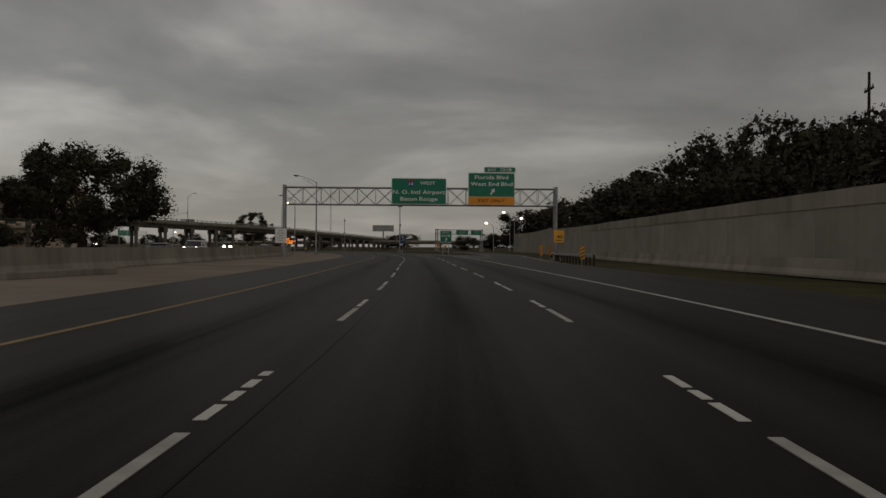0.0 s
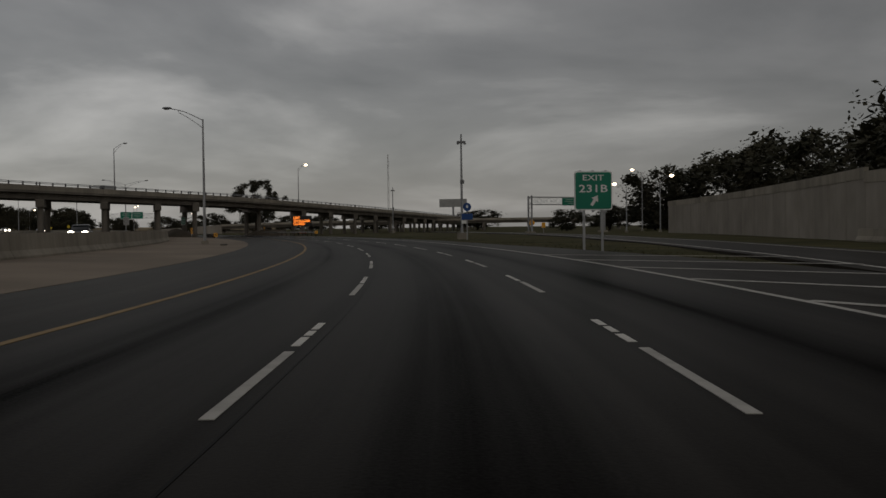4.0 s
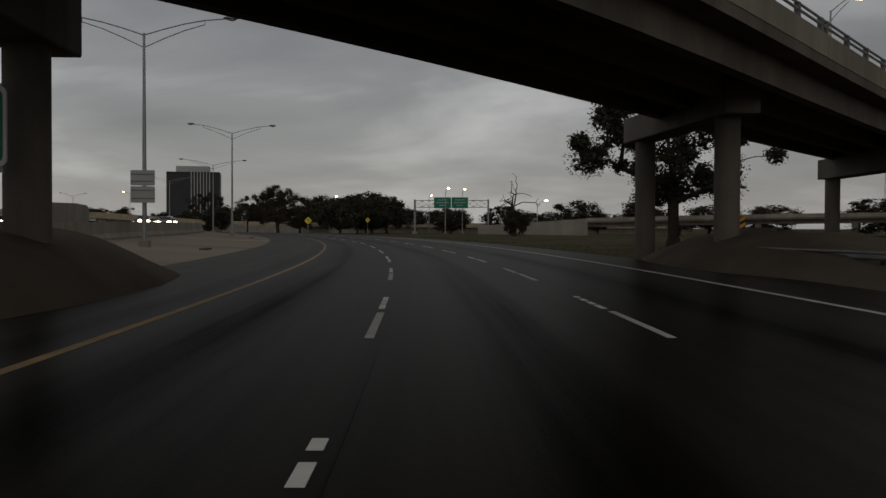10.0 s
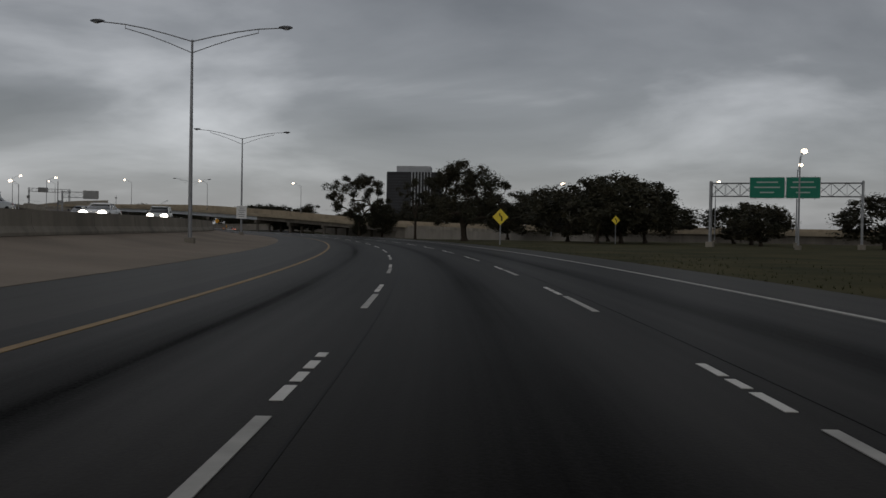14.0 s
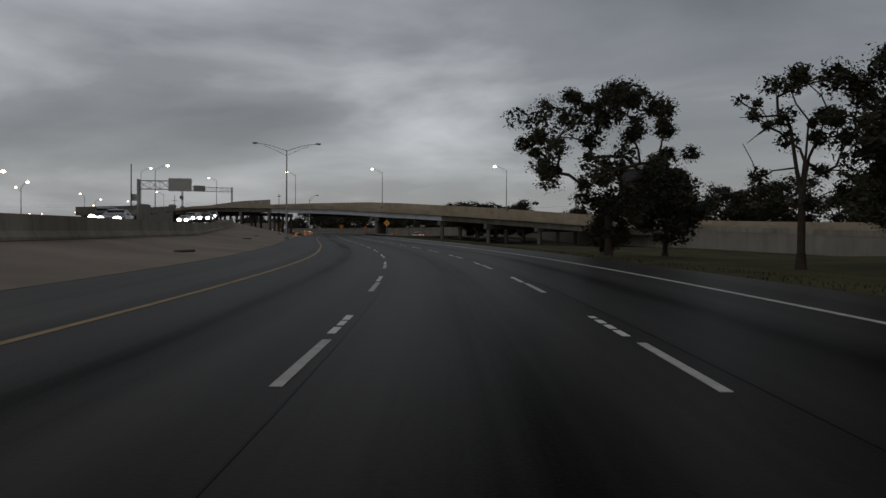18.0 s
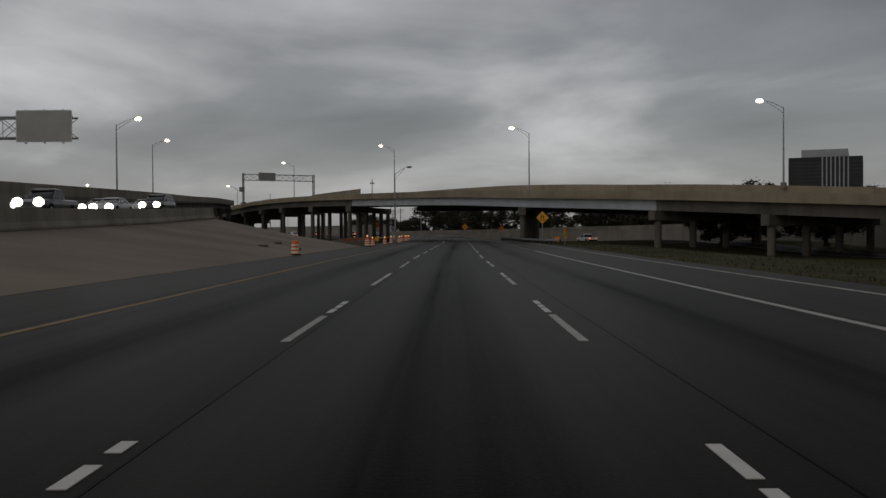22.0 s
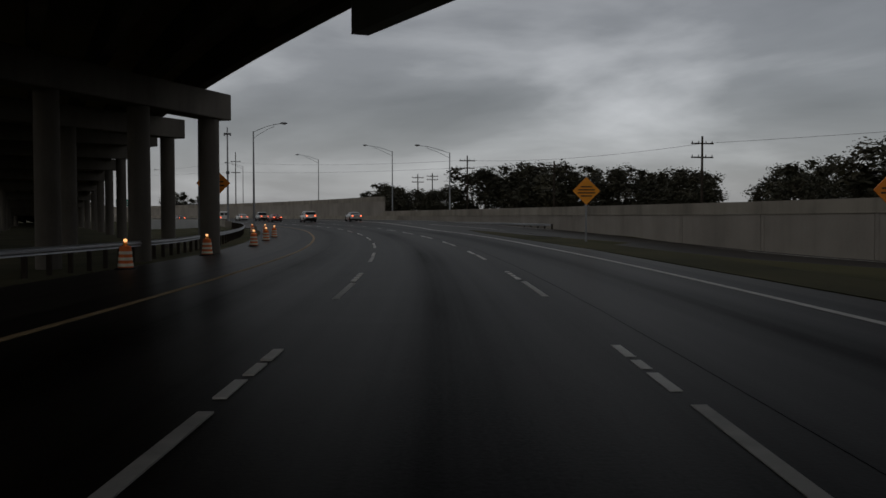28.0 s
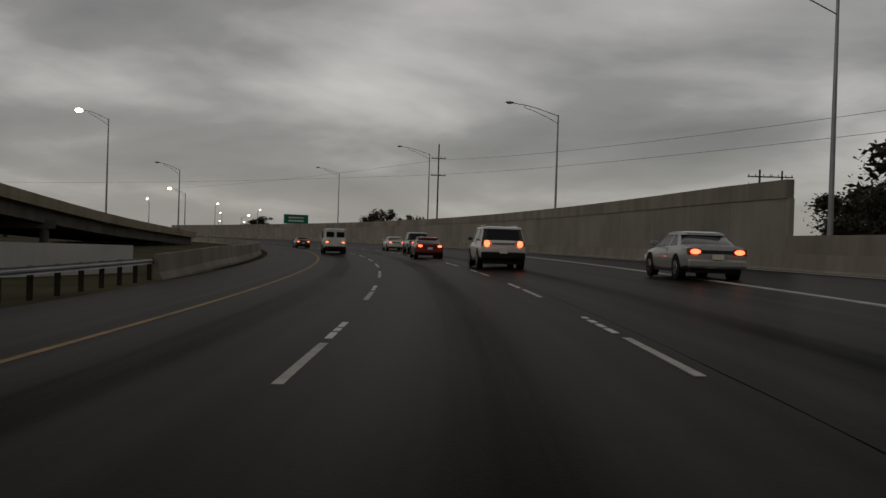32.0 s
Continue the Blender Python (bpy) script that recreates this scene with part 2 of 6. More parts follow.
SIGN_GREEN = material("green_sign_sheet", (0.0, 0.19, 0.115), 0.45, vary=0.08, scale=0.8, bump=0)
SIGN_WHITE = material("white_sign_sheet", (0.78, 0.78, 0.76), 0.45, vary=0.06, scale=0.8, bump=0)
SIGN_PALE = material("weathered_sign_legend", (0.42, 0.50, 0.46), 0.5, vary=0.1, scale=0.8, bump=0)
SIGN_LEMON = material("fluorescent_yellow_sheet", (0.95, 0.72, 0.06), 0.4, vary=0.06, scale=0.8, bump=0)
SIGN_YELLOW = material("yellow_sign_sheet", (0.86, 0.40, 0.03), 0.45, vary=0.08, scale=0.8, bump=0)
SIGN_ORANGE = material("orange_sign_sheet", (0.88, 0.27, 0.02), 0.45, vary=0.08, scale=0.8, bump=0)
SIGN_AMBER = material("amber_sign_sheet", (0.87, 0.33, 0.02), 0.45, vary=0.08, scale=0.8, bump=0)
SIGN_GREY = material("faded_sign_print", (0.20, 0.20, 0.20), 0.5, vary=0.2, bump=0)
SIGN_BLUE = material("blue_sign_sheet", (0.01, 0.06, 0.22), 0.45, vary=0.08, scale=0.8, bump=0)
SIGN_RED = material("red_sign_sheet", (0.35, 0.03, 0.03), 0.45, vary=0.08, bump=0)
SIGN_BLACK = material("black_sign_sheet", (0.02, 0.02, 0.02), 0.5, vary=0.1, bump=0)
SIGN_BACK = material("bare_aluminium_sheet", (0.33, 0.33, 0.32), 0.5, 0.6, vary=0.12, bump=0)
BARK = material("tree_bark", (0.055, 0.044, 0.034), 0.95, vary=0.35, scale=2.0, fine=14, bump=0.8)
LEAF = material("oak_leaf", (0.025, 0.030, 0.013), 0.75, vary=0.4, scale=0.35, fine=3, bump=0, tint=(0.040, 0.034, 0.018))
LAMP_ON = material("lit_lamp_glass", (1.0, 0.78, 0.54), 0.4, vary=0.0, bump=0, emit=5.0)
HEAD_ON = material("lit_headlamp_glass", (1.0, 0.90, 0.74), 0.3, vary=0.0, bump=0, emit=7.0)
TAIL_ON = material("lit_tail_lamp", (1.0, 0.17, 0.07), 0.3, vary=0.0, bump=0, emit=3.0)
AMBER_ON = material("lit_amber_diode", (1.0, 0.24, 0.03), 0.4, vary=0.0, bump=0, emit=1.6)
AMBER_LENS = material("amber_warning_lens", (1.0, 0.45, 0.16), 0.3, vary=0.0, bump=0, emit=1.5)
BARREL_O = material("orange_barrel_plastic", (0.90, 0.20, 0.03), 0.45, vary=0.12, scale=2.0, bump=0)
BOARD_O = material("weathered_orange_board", (0.30, 0.085, 0.03), 0.8, vary=0.35, scale=3.0, fine=14, bump=0.2)
BARREL_W = material("white_reflective_band", (0.92, 0.82, 0.66), 0.35, vary=0.1, scale=2.0, bump=0)
RUBBER = material("black_rubber", (0.022, 0.021, 0.020), 0.85, vary=0.3, scale=3.0)
CAR_WHITE = material("white_car_paint", (0.72, 0.71, 0.68), 0.3, vary=0.04, scale=1.0, bump=0, coat=0.6)
CAR_SILVER = material("silver_car_paint", (0.42, 0.43, 0.41), 0.35, 0.4, vary=0.04, bump=0, coat=0.6)
CAR_RED = material("dark_red_car_paint", (0.20, 0.022, 0.018), 0.3, vary=0.05, bump=0, coat=0.6)
CAR_DARK = material("dark_car_paint", (0.035, 0.037, 0.042), 0.3, vary=0.05, bump=0, coat=0.6)
CAR_GLASS = material("tinted_car_glass", (0.012, 0.014, 0.016), 0.08, vary=0.0, bump=0)
CHROME = material("chrome_trim", (0.6, 0.6, 0.6), 0.2, 1.0, vary=0.05, bump=0)
BUILDING = material("pale_stucco", (0.45, 0.36, 0.28), 0.9, vary=0.12, scale=0.1, fine=2)
TOWER_DARK = material("dark_tower_cladding", (0.022, 0.023, 0.026), 0.6, vary=0.2, scale=0.05, bump=0)
TOWER_GLASS = material("tower_window_glass", (0.03, 0.032, 0.037), 0.5, vary=0.2, scale=0.1, bump=0)
TOWER_PALE = material("pale_tower_rib", (0.40, 0.41, 0.42), 0.8, vary=0.12, scale=0.1, bump=0)
CABLE = material("black_cable", (0.03, 0.03, 0.03), 0.7, vary=0.1, bump=0)


# the road's alignment: curvature by distance, integrated once
SK = [-150, 0, 60, 120, 160, 220, 300, 380, 460, 540, 590, 620, 740, 790, 850, 910, 1100, 1180, 1500]
CK = [0.00107, 0.00106, -0.00013, 0.00281, 0.0024, 0.00227, 0.0017, 0.00188, 0.00198, 0.00205, 0.00125, -0.00023,
      0.00006, 0.00164, 0.00231, 0.00218, 0.0019, 0.0004, 0.0]
LS = [-20, 10, 51, 144, 168, 256, 313, 374, 495, 557, 580, 607, 664, 676, 758, 844, 882, 931]
LO = [0.12, 0.1, 0.0, 0.3, 0.38, 0.8, 0.88, 0.65, 0.38, 0.16, -0.13, -0.22, -0.2, -0.24, 0.1, -0.08, -0.2, 0.4]
S_ALL = np.arange(-150.0, 1501.0)
H_ALL = np.cumsum(np.interp(S_ALL, SK, CK))
H_ALL += 0.004336 - np.interp(0, S_ALL, H_ALL)
X_ALL, Y_ALL = np.cumsum(-np.sin(H_ALL)), np.cumsum(np.cos(H_ALL))
X_ALL += 0.0993 - np.interp(0, S_ALL, X_ALL)
Y_ALL += 15.428 - np.interp(0, S_ALL, Y_ALL)


def heading(s):
    return float(np.interp(s, S_ALL, H_ALL))


def road(s, d, z=0.0):
    """The place d metres right of the alignment, s metres along it."""
    h = heading(s)
    return Vector((float(np.interp(s, S_ALL, X_ALL)) + d * math.cos(h), float(np.interp(s, S_ALL, Y_ALL)) + d * math.sin(h), z))


def bank_z(s, d):
    """How far the banked curve at the end lifts or sinks a place d metres aside."""
    return 0.045 * np.clip(d, -13, 0) * np.interp(s, [800, 850], [0, 1]) + 0.045 * np.clip(d, 0, 12.5) * np.interp(s, [890, 930], [0, 1])


def lane(s, d, z=0.0):
    """The same, from the middle lane's middle, which wanders a little about the alignment."""
    return road(s, d + float(np.interp(s, LS, LO)), z + bank_z(s, d))


def stand(s, d, z=0.0, turn=0.0):
    """A pose on the road: x to the right, y along the road."""
    return Matrix.Translation(road(s, d, z)) @ Matrix.Rotation(heading(s) + radians(turn), 4, "Z")


class Build:
    """Collects boxes, tubes and strips into one mesh."""

    def __init__(self):
        self.v, self.f = [], []

    def add(self, verts, faces):
        k = len(self.v)
        self.v += [tuple(p) for p in verts]
        self.f += [tuple(i + k for i in face) for face in faces]
        return self

    def box(self, x0, x1, y0, y1, z0, z1, m=None, bevel=0.0):
        if bevel:
            b = bevel
            ring = lambda e, z: [(x0 + e, y0 + b, z), (x0 + b, y0 + e, z), (x1 - b, y0 + e, z), (x1 - e, y0 + b, z),
                                 (x1 - e, y1 - b, z), (x1 - b, y1 - e, z), (x0 + b, y1 - e, z), (x0 + e, y1 - b, z)]
            rings = [ring(b * 0.6, z0), ring(0, z0 + b), ring(0, z1 - b), ring(b * 0.6, z1)]
            pts = [p for r in rings for p in r]
            fs = [(a * 8 + i, a * 8 + (i + 1) % 8, a * 8 + 8 + (i + 1) % 8, a * 8 + 8 + i) for a in range(3) for i in range(8)]
            fs += [tuple(range(7, -1, -1)), tuple(range(24, 32))]
        else:
            pts = [(x, y, z) for z in (z0, z1) for x, y in ((x0, y0), (x1, y0), (x1, y1), (x0, y1))]
            fs = [(3, 2, 1, 0), (4, 5, 6, 7), (0, 1, 5, 4), (1, 2, 6, 5), (2, 3, 7, 6), (3, 0, 4, 7)]
        return self.add([m @ Vector(p) for p in pts] if m else pts, fs)

    def tube(self, points, radii, sides=10, closed=True):
        pts = [Vector(p) for p in points]
        if isinstance(radii, (int, float)):
            radii = [radii] * len(pts)
        verts = []
        for i, p in enumerate(pts):
            way = (pts[min(i + 1, len(pts) - 1)] - pts[max(i - 1, 0)]).normalized()
            side = way.cross(Vector((0, 0, 1)) if abs(way.z) < 0.9 else Vector((0, 1, 0))).normalized()
            up = side.cross(way)
            for k in range(sides):
                a = 2 * math.pi * k / sides
                verts.append(p + radii[i] * (math.cos(a) * side + math.sin(a) * up))
        fs = [(i * sides + k, i * sides + (k + 1) % sides, (i + 1) * sides + (k + 1) % sides, (i + 1) * sides + k)
              for i in range(len(pts) - 1) for k in range(sides)]
        if closed:
            fs += [tuple(range(sides - 1, -1, -1)), tuple(range((len(pts) - 1) * sides, len(pts) * sides))]
        return self.add(verts, fs)

    def lathe(self, profile, sides=16, at=(0, 0, 0)):
        verts = [(at[0] + r * math.cos(2 * math.pi * k / sides), at[1] + r * math.sin(2 * math.pi * k / sides), at[2] + z)
                 for r, z in profile for k in range(sides)]
        n = len(profile)
        fs = [(i * sides + k, i * sides + (k + 1) % sides, (i + 1) * sides + (k + 1) % sides, (i + 1) * sides + k)
              for i in range(n - 1) for k in range(sides)]
        return self.add(verts, fs + [tuple(range(sides - 1, -1, -1)), tuple(range((n - 1) * sides, n * sides))])

    def ball(self, at, rx, ry, rz, sides=10, rings=6):
        prof = [(math.sin(math.pi * (i + 0.02) / (rings + 0.04)), -math.cos(math.pi * (i + 0.02) / (rings + 0.04))) for i in range(rings + 1)]
        verts = [(at[0] + rx * r * math.cos(2 * math.pi * k / sides), at[1] + ry * r * math.sin(2 * math.pi * k / sides), at[2] + rz * z)
                 for r, z in prof for k in range(sides)]
        fs = [(i * sides + k, i * sides + (k + 1) % sides, (i + 1) * sides + (k + 1) % sides, (i + 1) * sides + k)
              for i in range(rings) for k in range(sides)]
        return self.add(verts, fs + [tuple(range(sides - 1, -1, -1)), tuple(range(rings * sides, (rings + 1) * sides))])

    def loft(self, loops, ends=True):
        """A closed section carried from loop to loop."""
        n = len(loops[0])
        fs = [(a * n + i, a * n + (i + 1) % n, a * n + n + (i + 1) % n, a * n + n + i) for a in range(len(loops) - 1) for i in range(n)]
        if ends:
            fs += [tuple(range(n - 1, -1, -1)), tuple(range((len(loops) - 1) * n, len(loops) * n))]
        return self.add([p for loop in loops for p in loop], fs)

    def mesh(self, name, mat, smooth=False):
        me = bpy.data.meshes.new(name)
        me.from_pydata(self.v, [], self.f)
        me.materials.append(mat)
        if smooth:
            me.polygons.foreach_set("use_smooth", [True] * len(me.polygons))
            me.set_sharp_from_angle(angle=radians(40))
        me.update()
        return me


def part(name, b, mat, parent=None, label="", smooth=False, m=None):
    ob = new(name, b.mesh(name, mat, smooth) if isinstance(b, Build) else b)
    if parent:
        ob.parent = parent
    if m is not None:
        ob.matrix_basis = m
    return tagged(ob, label)


def thing(name, m, label, category, group="", kind=""):
    ob = new(name)
    ob.empty_display_size = 0.3
    ob.matrix_basis = m
    return tagged(ob, label, category, group, kind)


def setting(name, b, mat, label="", smooth=False):
    return tagged(part(name, b, mat, None, label, smooth), kind="structure", category=name.split("_")[0])


def placed(ob, per, ss, dd):
    """Give a carried strip its place across and along the road, for its surface. per: points in a section; dd(s): their distances aside."""
    at = ob.data.attributes.new("place", "FLOAT_VECTOR", "POINT")
    flat = []
    for s in ss:
        for d in dd(s):
            flat += [d, s, 0.0]
    at.data.foreach_set("vector", flat)
    return ob


def span(a, b, step):
    n = max(1, round((b - a) / step))
    return [a + (b - a) * i / n for i in range(n + 1)]


def sweep(s0, s1, section, step=6.0, shift=None, ends=True):
    """A section of (d, z), counter-clockwise as seen along the road, carried along it; shift(s) gives (d, z) to add."""
    loops = []
    for s in span(s0, s1, step):
        dd, dz = shift(s) if shift else (0, 0)
        loops.append([lane(s, d + dd, z + dz) for d, z in section])
    return Build().loft(loops, ends)


def lettering(text, size, mat, parent, at, name="lettering", wide=1.34, label="", bold=0.014):
    """A line of raised letters, centred, on a panel that faces -y; each word is a mesh of its own."""
    words = []
    for word in text.split():
        cu = bpy.data.curves.new("letters", "FONT")
        cu.body, cu.size, cu.extrude, cu.align_x, cu.align_y, cu.resolution_u = word, size, 0.006, "LEFT", "CENTER", 2
        cu.offset, cu.space_character = bold * size, 1.02
        tmp = bpy.data.objects.new("letters", cu)
        scene.collection.objects.link(tmp)
        me = bpy.data.meshes.new_from_object(tmp.evaluated_get(bpy.context.evaluated_depsgraph_get()))
        bpy.data.objects.remove(tmp)
        bpy.data.curves.remove(cu)
        xs = [v.co.x for v in me.vertices]
        words.append((me, min(xs) * wide, max(xs) * wide))
    gap = 0.34 * size * wide
    x = -(sum(hi - lo for _, lo, hi in words) + gap * (len(words) - 1)) / 2
    for me, lo, hi in words:
        me.transform(Matrix.Translation((at[0] + x - lo, at[1], at[2])) @ Matrix.Rotation(radians(90), 4, "X") @ Matrix.Diagonal((wide, 1, 1, 1)))
        me.materials.clear()
        me.materials.append(mat)
        ob = part(name, me, mat, parent, label)
        x += hi - lo + gap
    return ob


def panel(x0, x1, z0, z1, y=0.0, deep=0.05, corner=0.12):
    """A sign sheet with rounded corners in the x-z plane."""
    loop = []
    for cx, cz, a0 in ((x1 - corner, z1 - corner, 0), (x0 + corner, z1 - corner, 90), (x0 + corner, z0 + corner, 180), (x1 - corner, z0 + corner, 270)):
        for k in range(4):
            a = radians(a0 + 30 * k)
            loop.append((cx + corner * math.cos(a), cz + corner * math.sin(a)))
    return Build().loft([[(x, y + deep, z) for x, z in loop], [(x, y, z) for x, z in loop]])


# ground, roads and walls
def near_road(xs, ys):
    """Distance along and aside of the road for arrays of places."""
    step = slice(None, None, 6)
    sx, sy, sh, ss = X_ALL[step], Y_ALL[step], H_ALL[step], S_ALL[step]
    s_out, d_out = np.zeros(len(xs)), np.zeros(len(xs))
    for k in range(0, len(xs), 4000):
        dx, dy = xs[k:k + 4000, None] - sx, ys[k:k + 4000, None] - sy
        j = np.argmin(dx * dx + dy * dy, axis=1)
        i = np.arange(len(j))
        s_out[k:k + 4000] = ss[j]
        d_out[k:k + 4000] = dx[i, j] * np.cos(sh[j]) + dy[i, j] * np.sin(sh[j])
    return s_out, d_out


def smooth(a, b, v):
    t = np.clip((v - a) / (b - a), 0, 1)
    return t * t * (3 - 2 * t)


def ground_z(s, d):
    """Height of the ground: level, with a shallow swale on the right and a dip beside the rising road."""
    z = -0.14 + bank_z(s, d) - 0.5 * smooth(470, 540, s) * (1 - smooth(620, 680, s)) * smooth(9.5, 18, d)
    z = z - 1.4 * smooth(585, 630, s) * (1 - smooth(725, 770, s)) * smooth(15, 32, d)
    return z - 1.0 * smooth(770, 840, s) * (1 - smooth(850, 900, s)) * smooth(9.5, 15, d)


def axis_lines(fine0, fine1, step):
    left = [fine0 - 30 * (1.35 ** k) for k in range(1, 16)][::-1]
    right = [fine1 + 30 * (1.35 ** k) for k in range(1, 16)]
    return np.array(left + list(np.arange(fine0, fine1 + step, step)) + right)


gx, gy = axis_lines(-760, 160, 8.0), axis_lines(-60, 840, 8.0)
gxx, gyy = np.meshgrid(gx, gy, indexing="ij")
g_s, g_d = near_road(gxx.ravel(), gyy.ravel())
gz = ground_z(g_s, g_d) + np.where(np.abs(g_d) > 12, 0.06 * np.sin(gxx.ravel() * 0.13) * np.sin(gyy.ravel() * 0.11), 0)
g_mesh = bpy.data.meshes.new("ground")
nx, ny = len(gx), len(gy)
g_mesh.from_pydata(np.stack([gxx.ravel(), gyy.ravel(), gz], 1).tolist(), [],
                   [(i * ny + j, (i + 1) * ny + j, (i + 1) * ny + j + 1, i * ny + j + 1) for i in range(nx - 1) for j in range(ny - 1)])
g_mesh.materials.append(GRASS)
ground = tagged(new("ground", g_mesh), "dull mown grass verge and level ground", "ground", kind="structure")

R0, R1 = -120, 1480
road_main = setting("road_main", sweep(R0, R1, [(-5.75, -0.3), (0.0, -0.3), (5.75, -0.3), (5.75, 0.0), (0.0, 0.0), (-5.75, 0.0)], 4), ASPHALT,
                    "worn dark grey three-lane motorway carriageway")
placed(road_main, 6, span(R0, R1, 4), lambda s: (-5.75, 0.0, 5.75, 5.75, 0.0, -5.75))
placed(setting("shoulder_left", sweep(R0, R1, [(-9.2, -0.3), (-5.755, -0.3), (-5.755, -0.004), (-9.2, -0.03)], 5), SHOULDER,
               "grey asphalt shoulder beside the yellow line"), 4, span(R0, R1, 5), lambda s: (-9.2, -5.755, -5.755, -9.2))


def right_edge(s):
    return (float(np.interp(s, [-120, 60, 110, 140, 168, 560, 640, 745, 770, 880, 940, 1480], [11.0, 11.0, 12.0, 10.2, 8.4, 8.4, 9.6, 9.6, 8.4, 8.4, 10.5, 10.5])) - 8.4, 0)


def strip_to(s0, s1, d0, edge, z, step=5.0):
    loops = []
    for s in span(s0, s1, step):
        e = edge(s)
        loops.append([lane(s, d0, -0.3), lane(s, e, -0.3), lane(s, e, z), lane(s, d0, z)])
    return Build().loft(loops)


placed(setting("shoulder_right", strip_to(R0, R1, 5.755, lambda s: 8.4 + right_edge(s)[0], -0.012), SHOULDER, "grey asphalt right shoulder"), 4,
       span(R0, R1, 5), lambda s: (5.755, 8.4 + right_edge(s)[0], 8.4 + right_edge(s)[0], 5.755))

# solid edge lines
def line_shift(ss, dd):
    return lambda s: (float(np.interp(s, ss, dd)), 0)


yellow_at = line_shift([-3, 60, 170, 257, 374, 493, 552, 670, 756, 843, 931], [-5.7, -5.4, -4.95, -4.72, -4.88, -5.2, -5.15, -5.46, -5.0, -4.75, -5.15])
white_at = line_shift([-2, 173, 261, 380, 496, 554, 670, 758, 844, 880], [5.6, 5.62, 5.62, 5.9, 5.75, 5.66, 5.45, 5.36, 4.9, 5.34])
lines = setting("trim_edge_line_yellow", sweep(R0, R1, [(-0.07, -0.02), (0.07, -0.02), (0.07, 0.006), (-0.07, 0.006)], 4, yellow_at), YELLOW_LINE, "faded yellow edge line")
def edge_shift(s):
    return (float(np.interp(s, [886, 940, 985], [0, 1.9, 3.0])), 0)


setting("trim_edge_line_white_end", sweep(880, 985, [(5.34, -0.02), (5.52, -0.02), (5.52, 0.006), (5.34, 0.006)], 4, edge_shift), WHITE_LINE, "white line of the merge taper")
for name, a, b in (("trim_edge_line_white", R0, 693), ("trim_edge_line_white_second", 751, 880)):
    setting(name, sweep(a, b, [(-0.07, -0.02), (0.08, -0.02), (0.08, 0.006), (-0.07, 0.006)], 4, white_at), WHITE_LINE, "white right edge line")
for k in range(15):
    s = 696.5 + 3.66 * k
    part("dotted_line", sweep(s, s + 0.95, [(-0.07, -0.02), (0.08, -0.02), (0.08, 0.007), (-0.07, 0.007)], 1, white_at), WHITE_LINE, road_main)
setting("trim_joint_left", sweep(R0, 790, [(-1.61, -0.02), (-1.585, -0.02), (-1.585, 0.003), (-1.61, 0.003)], 4), TAR, "dark tarred joint along the lane")
setting("trim_joint_right", sweep(330, R1, [(2.06, -0.02), (2.08, -0.02), (2.08, 0.003), (2.06, 0.003)], 4), TAR, "dark tarred joint along the lane")

# exit ramp that leaves on the right, and ramp that joins from the right
RAMP_S, RAMP_D = [-120, 40, 80, 110, 150, 190, 240, 300, 360], [8.0, 8.0, 9.4, 12.3, 19.0, 27.0, 40.0, 58.0, 78.0]
JOIN_S, JOIN_D = [690, 760, 800, 840, 870, 900, 930, 960, 1100, 1480], [50.0, 36.0, 29.5, 21.5, 16.6, 13.3, 11.2, 9.8, 9.2, 9.2]


def ramp_strip(ss, dd, s0, s1, half, lift, step=5.0):
    loops = []
    for s in span(s0, s1, step):
        c = float(np.interp(s, ss, dd))
        g = [max(float(ground_z(s, c + k)) + 0.13, -9) for k in (-half, half)]
        loops.append([road(s, c - half, g[0] - 0.3), road(s, c + half, g[1] - 0.3), road(s, c + half, g[1] + lift), road(s, c - half, g[0] + lift)])
    return Build().loft(loops)


placed(setting("road_exit_ramp", ramp_strip(RAMP_S, RAMP_D, 70, 360, 3.3, -0.02), SHOULDER, "grey asphalt exit ramp curving away"), 4,
       span(70, 360, 5), lambda s: (-3.3, 3.3, 3.3, -3.3))
placed(setting("road_entry_ramp", ramp_strip(JOIN_S, JOIN_D, 690, 1480, 3.4, -0.02), SHOULDER, "grey asphalt entry ramp"), 4,
       span(690, 1480, 5), lambda s: (-3.4, 3.4, 3.4, -3.4))


def gore_strip(s0, s1):
    loops = []
    for s in span(s0, s1, 4):
        c = float(np.interp(s, JOIN_S, JOIN_D)) - 3.3
        z = float(ground_z(s, c)) + 0.105
        e = 8.38 + right_edge(s)[0]
        p = lane(s, e, -0.016)
        loops.append([lane(s, e, -0.35), road(s, c, z - 0.35), road(s, c, z), p])
    return Build().loft(loops)


placed(setting("road_entry_gore", gore_strip(874, 914), SHOULDER, "grey asphalt wedge between the shoulder and the entry ramp"), 4,
       span(874, 914, 4), lambda s: (8.4, float(np.interp(s, JOIN_S, JOIN_D)) - 3.3, float(np.interp(s, JOIN_S, JOIN_D)) - 3.3, 8.4))


setting("ground_entry_verge", Build().loft([[lane(s, a, -0.3), lane(s, 8.5, -0.3), lane(s, 8.5, 0.004), lane(s, a, 0.004)] for s, a in ((802, 7.6), (815, 6.6), (840, 6.35), (860, 6.4), (872, 6.9), (884, 8.0))]), GRASS,
        "strip of worn grass beside the white edge line")


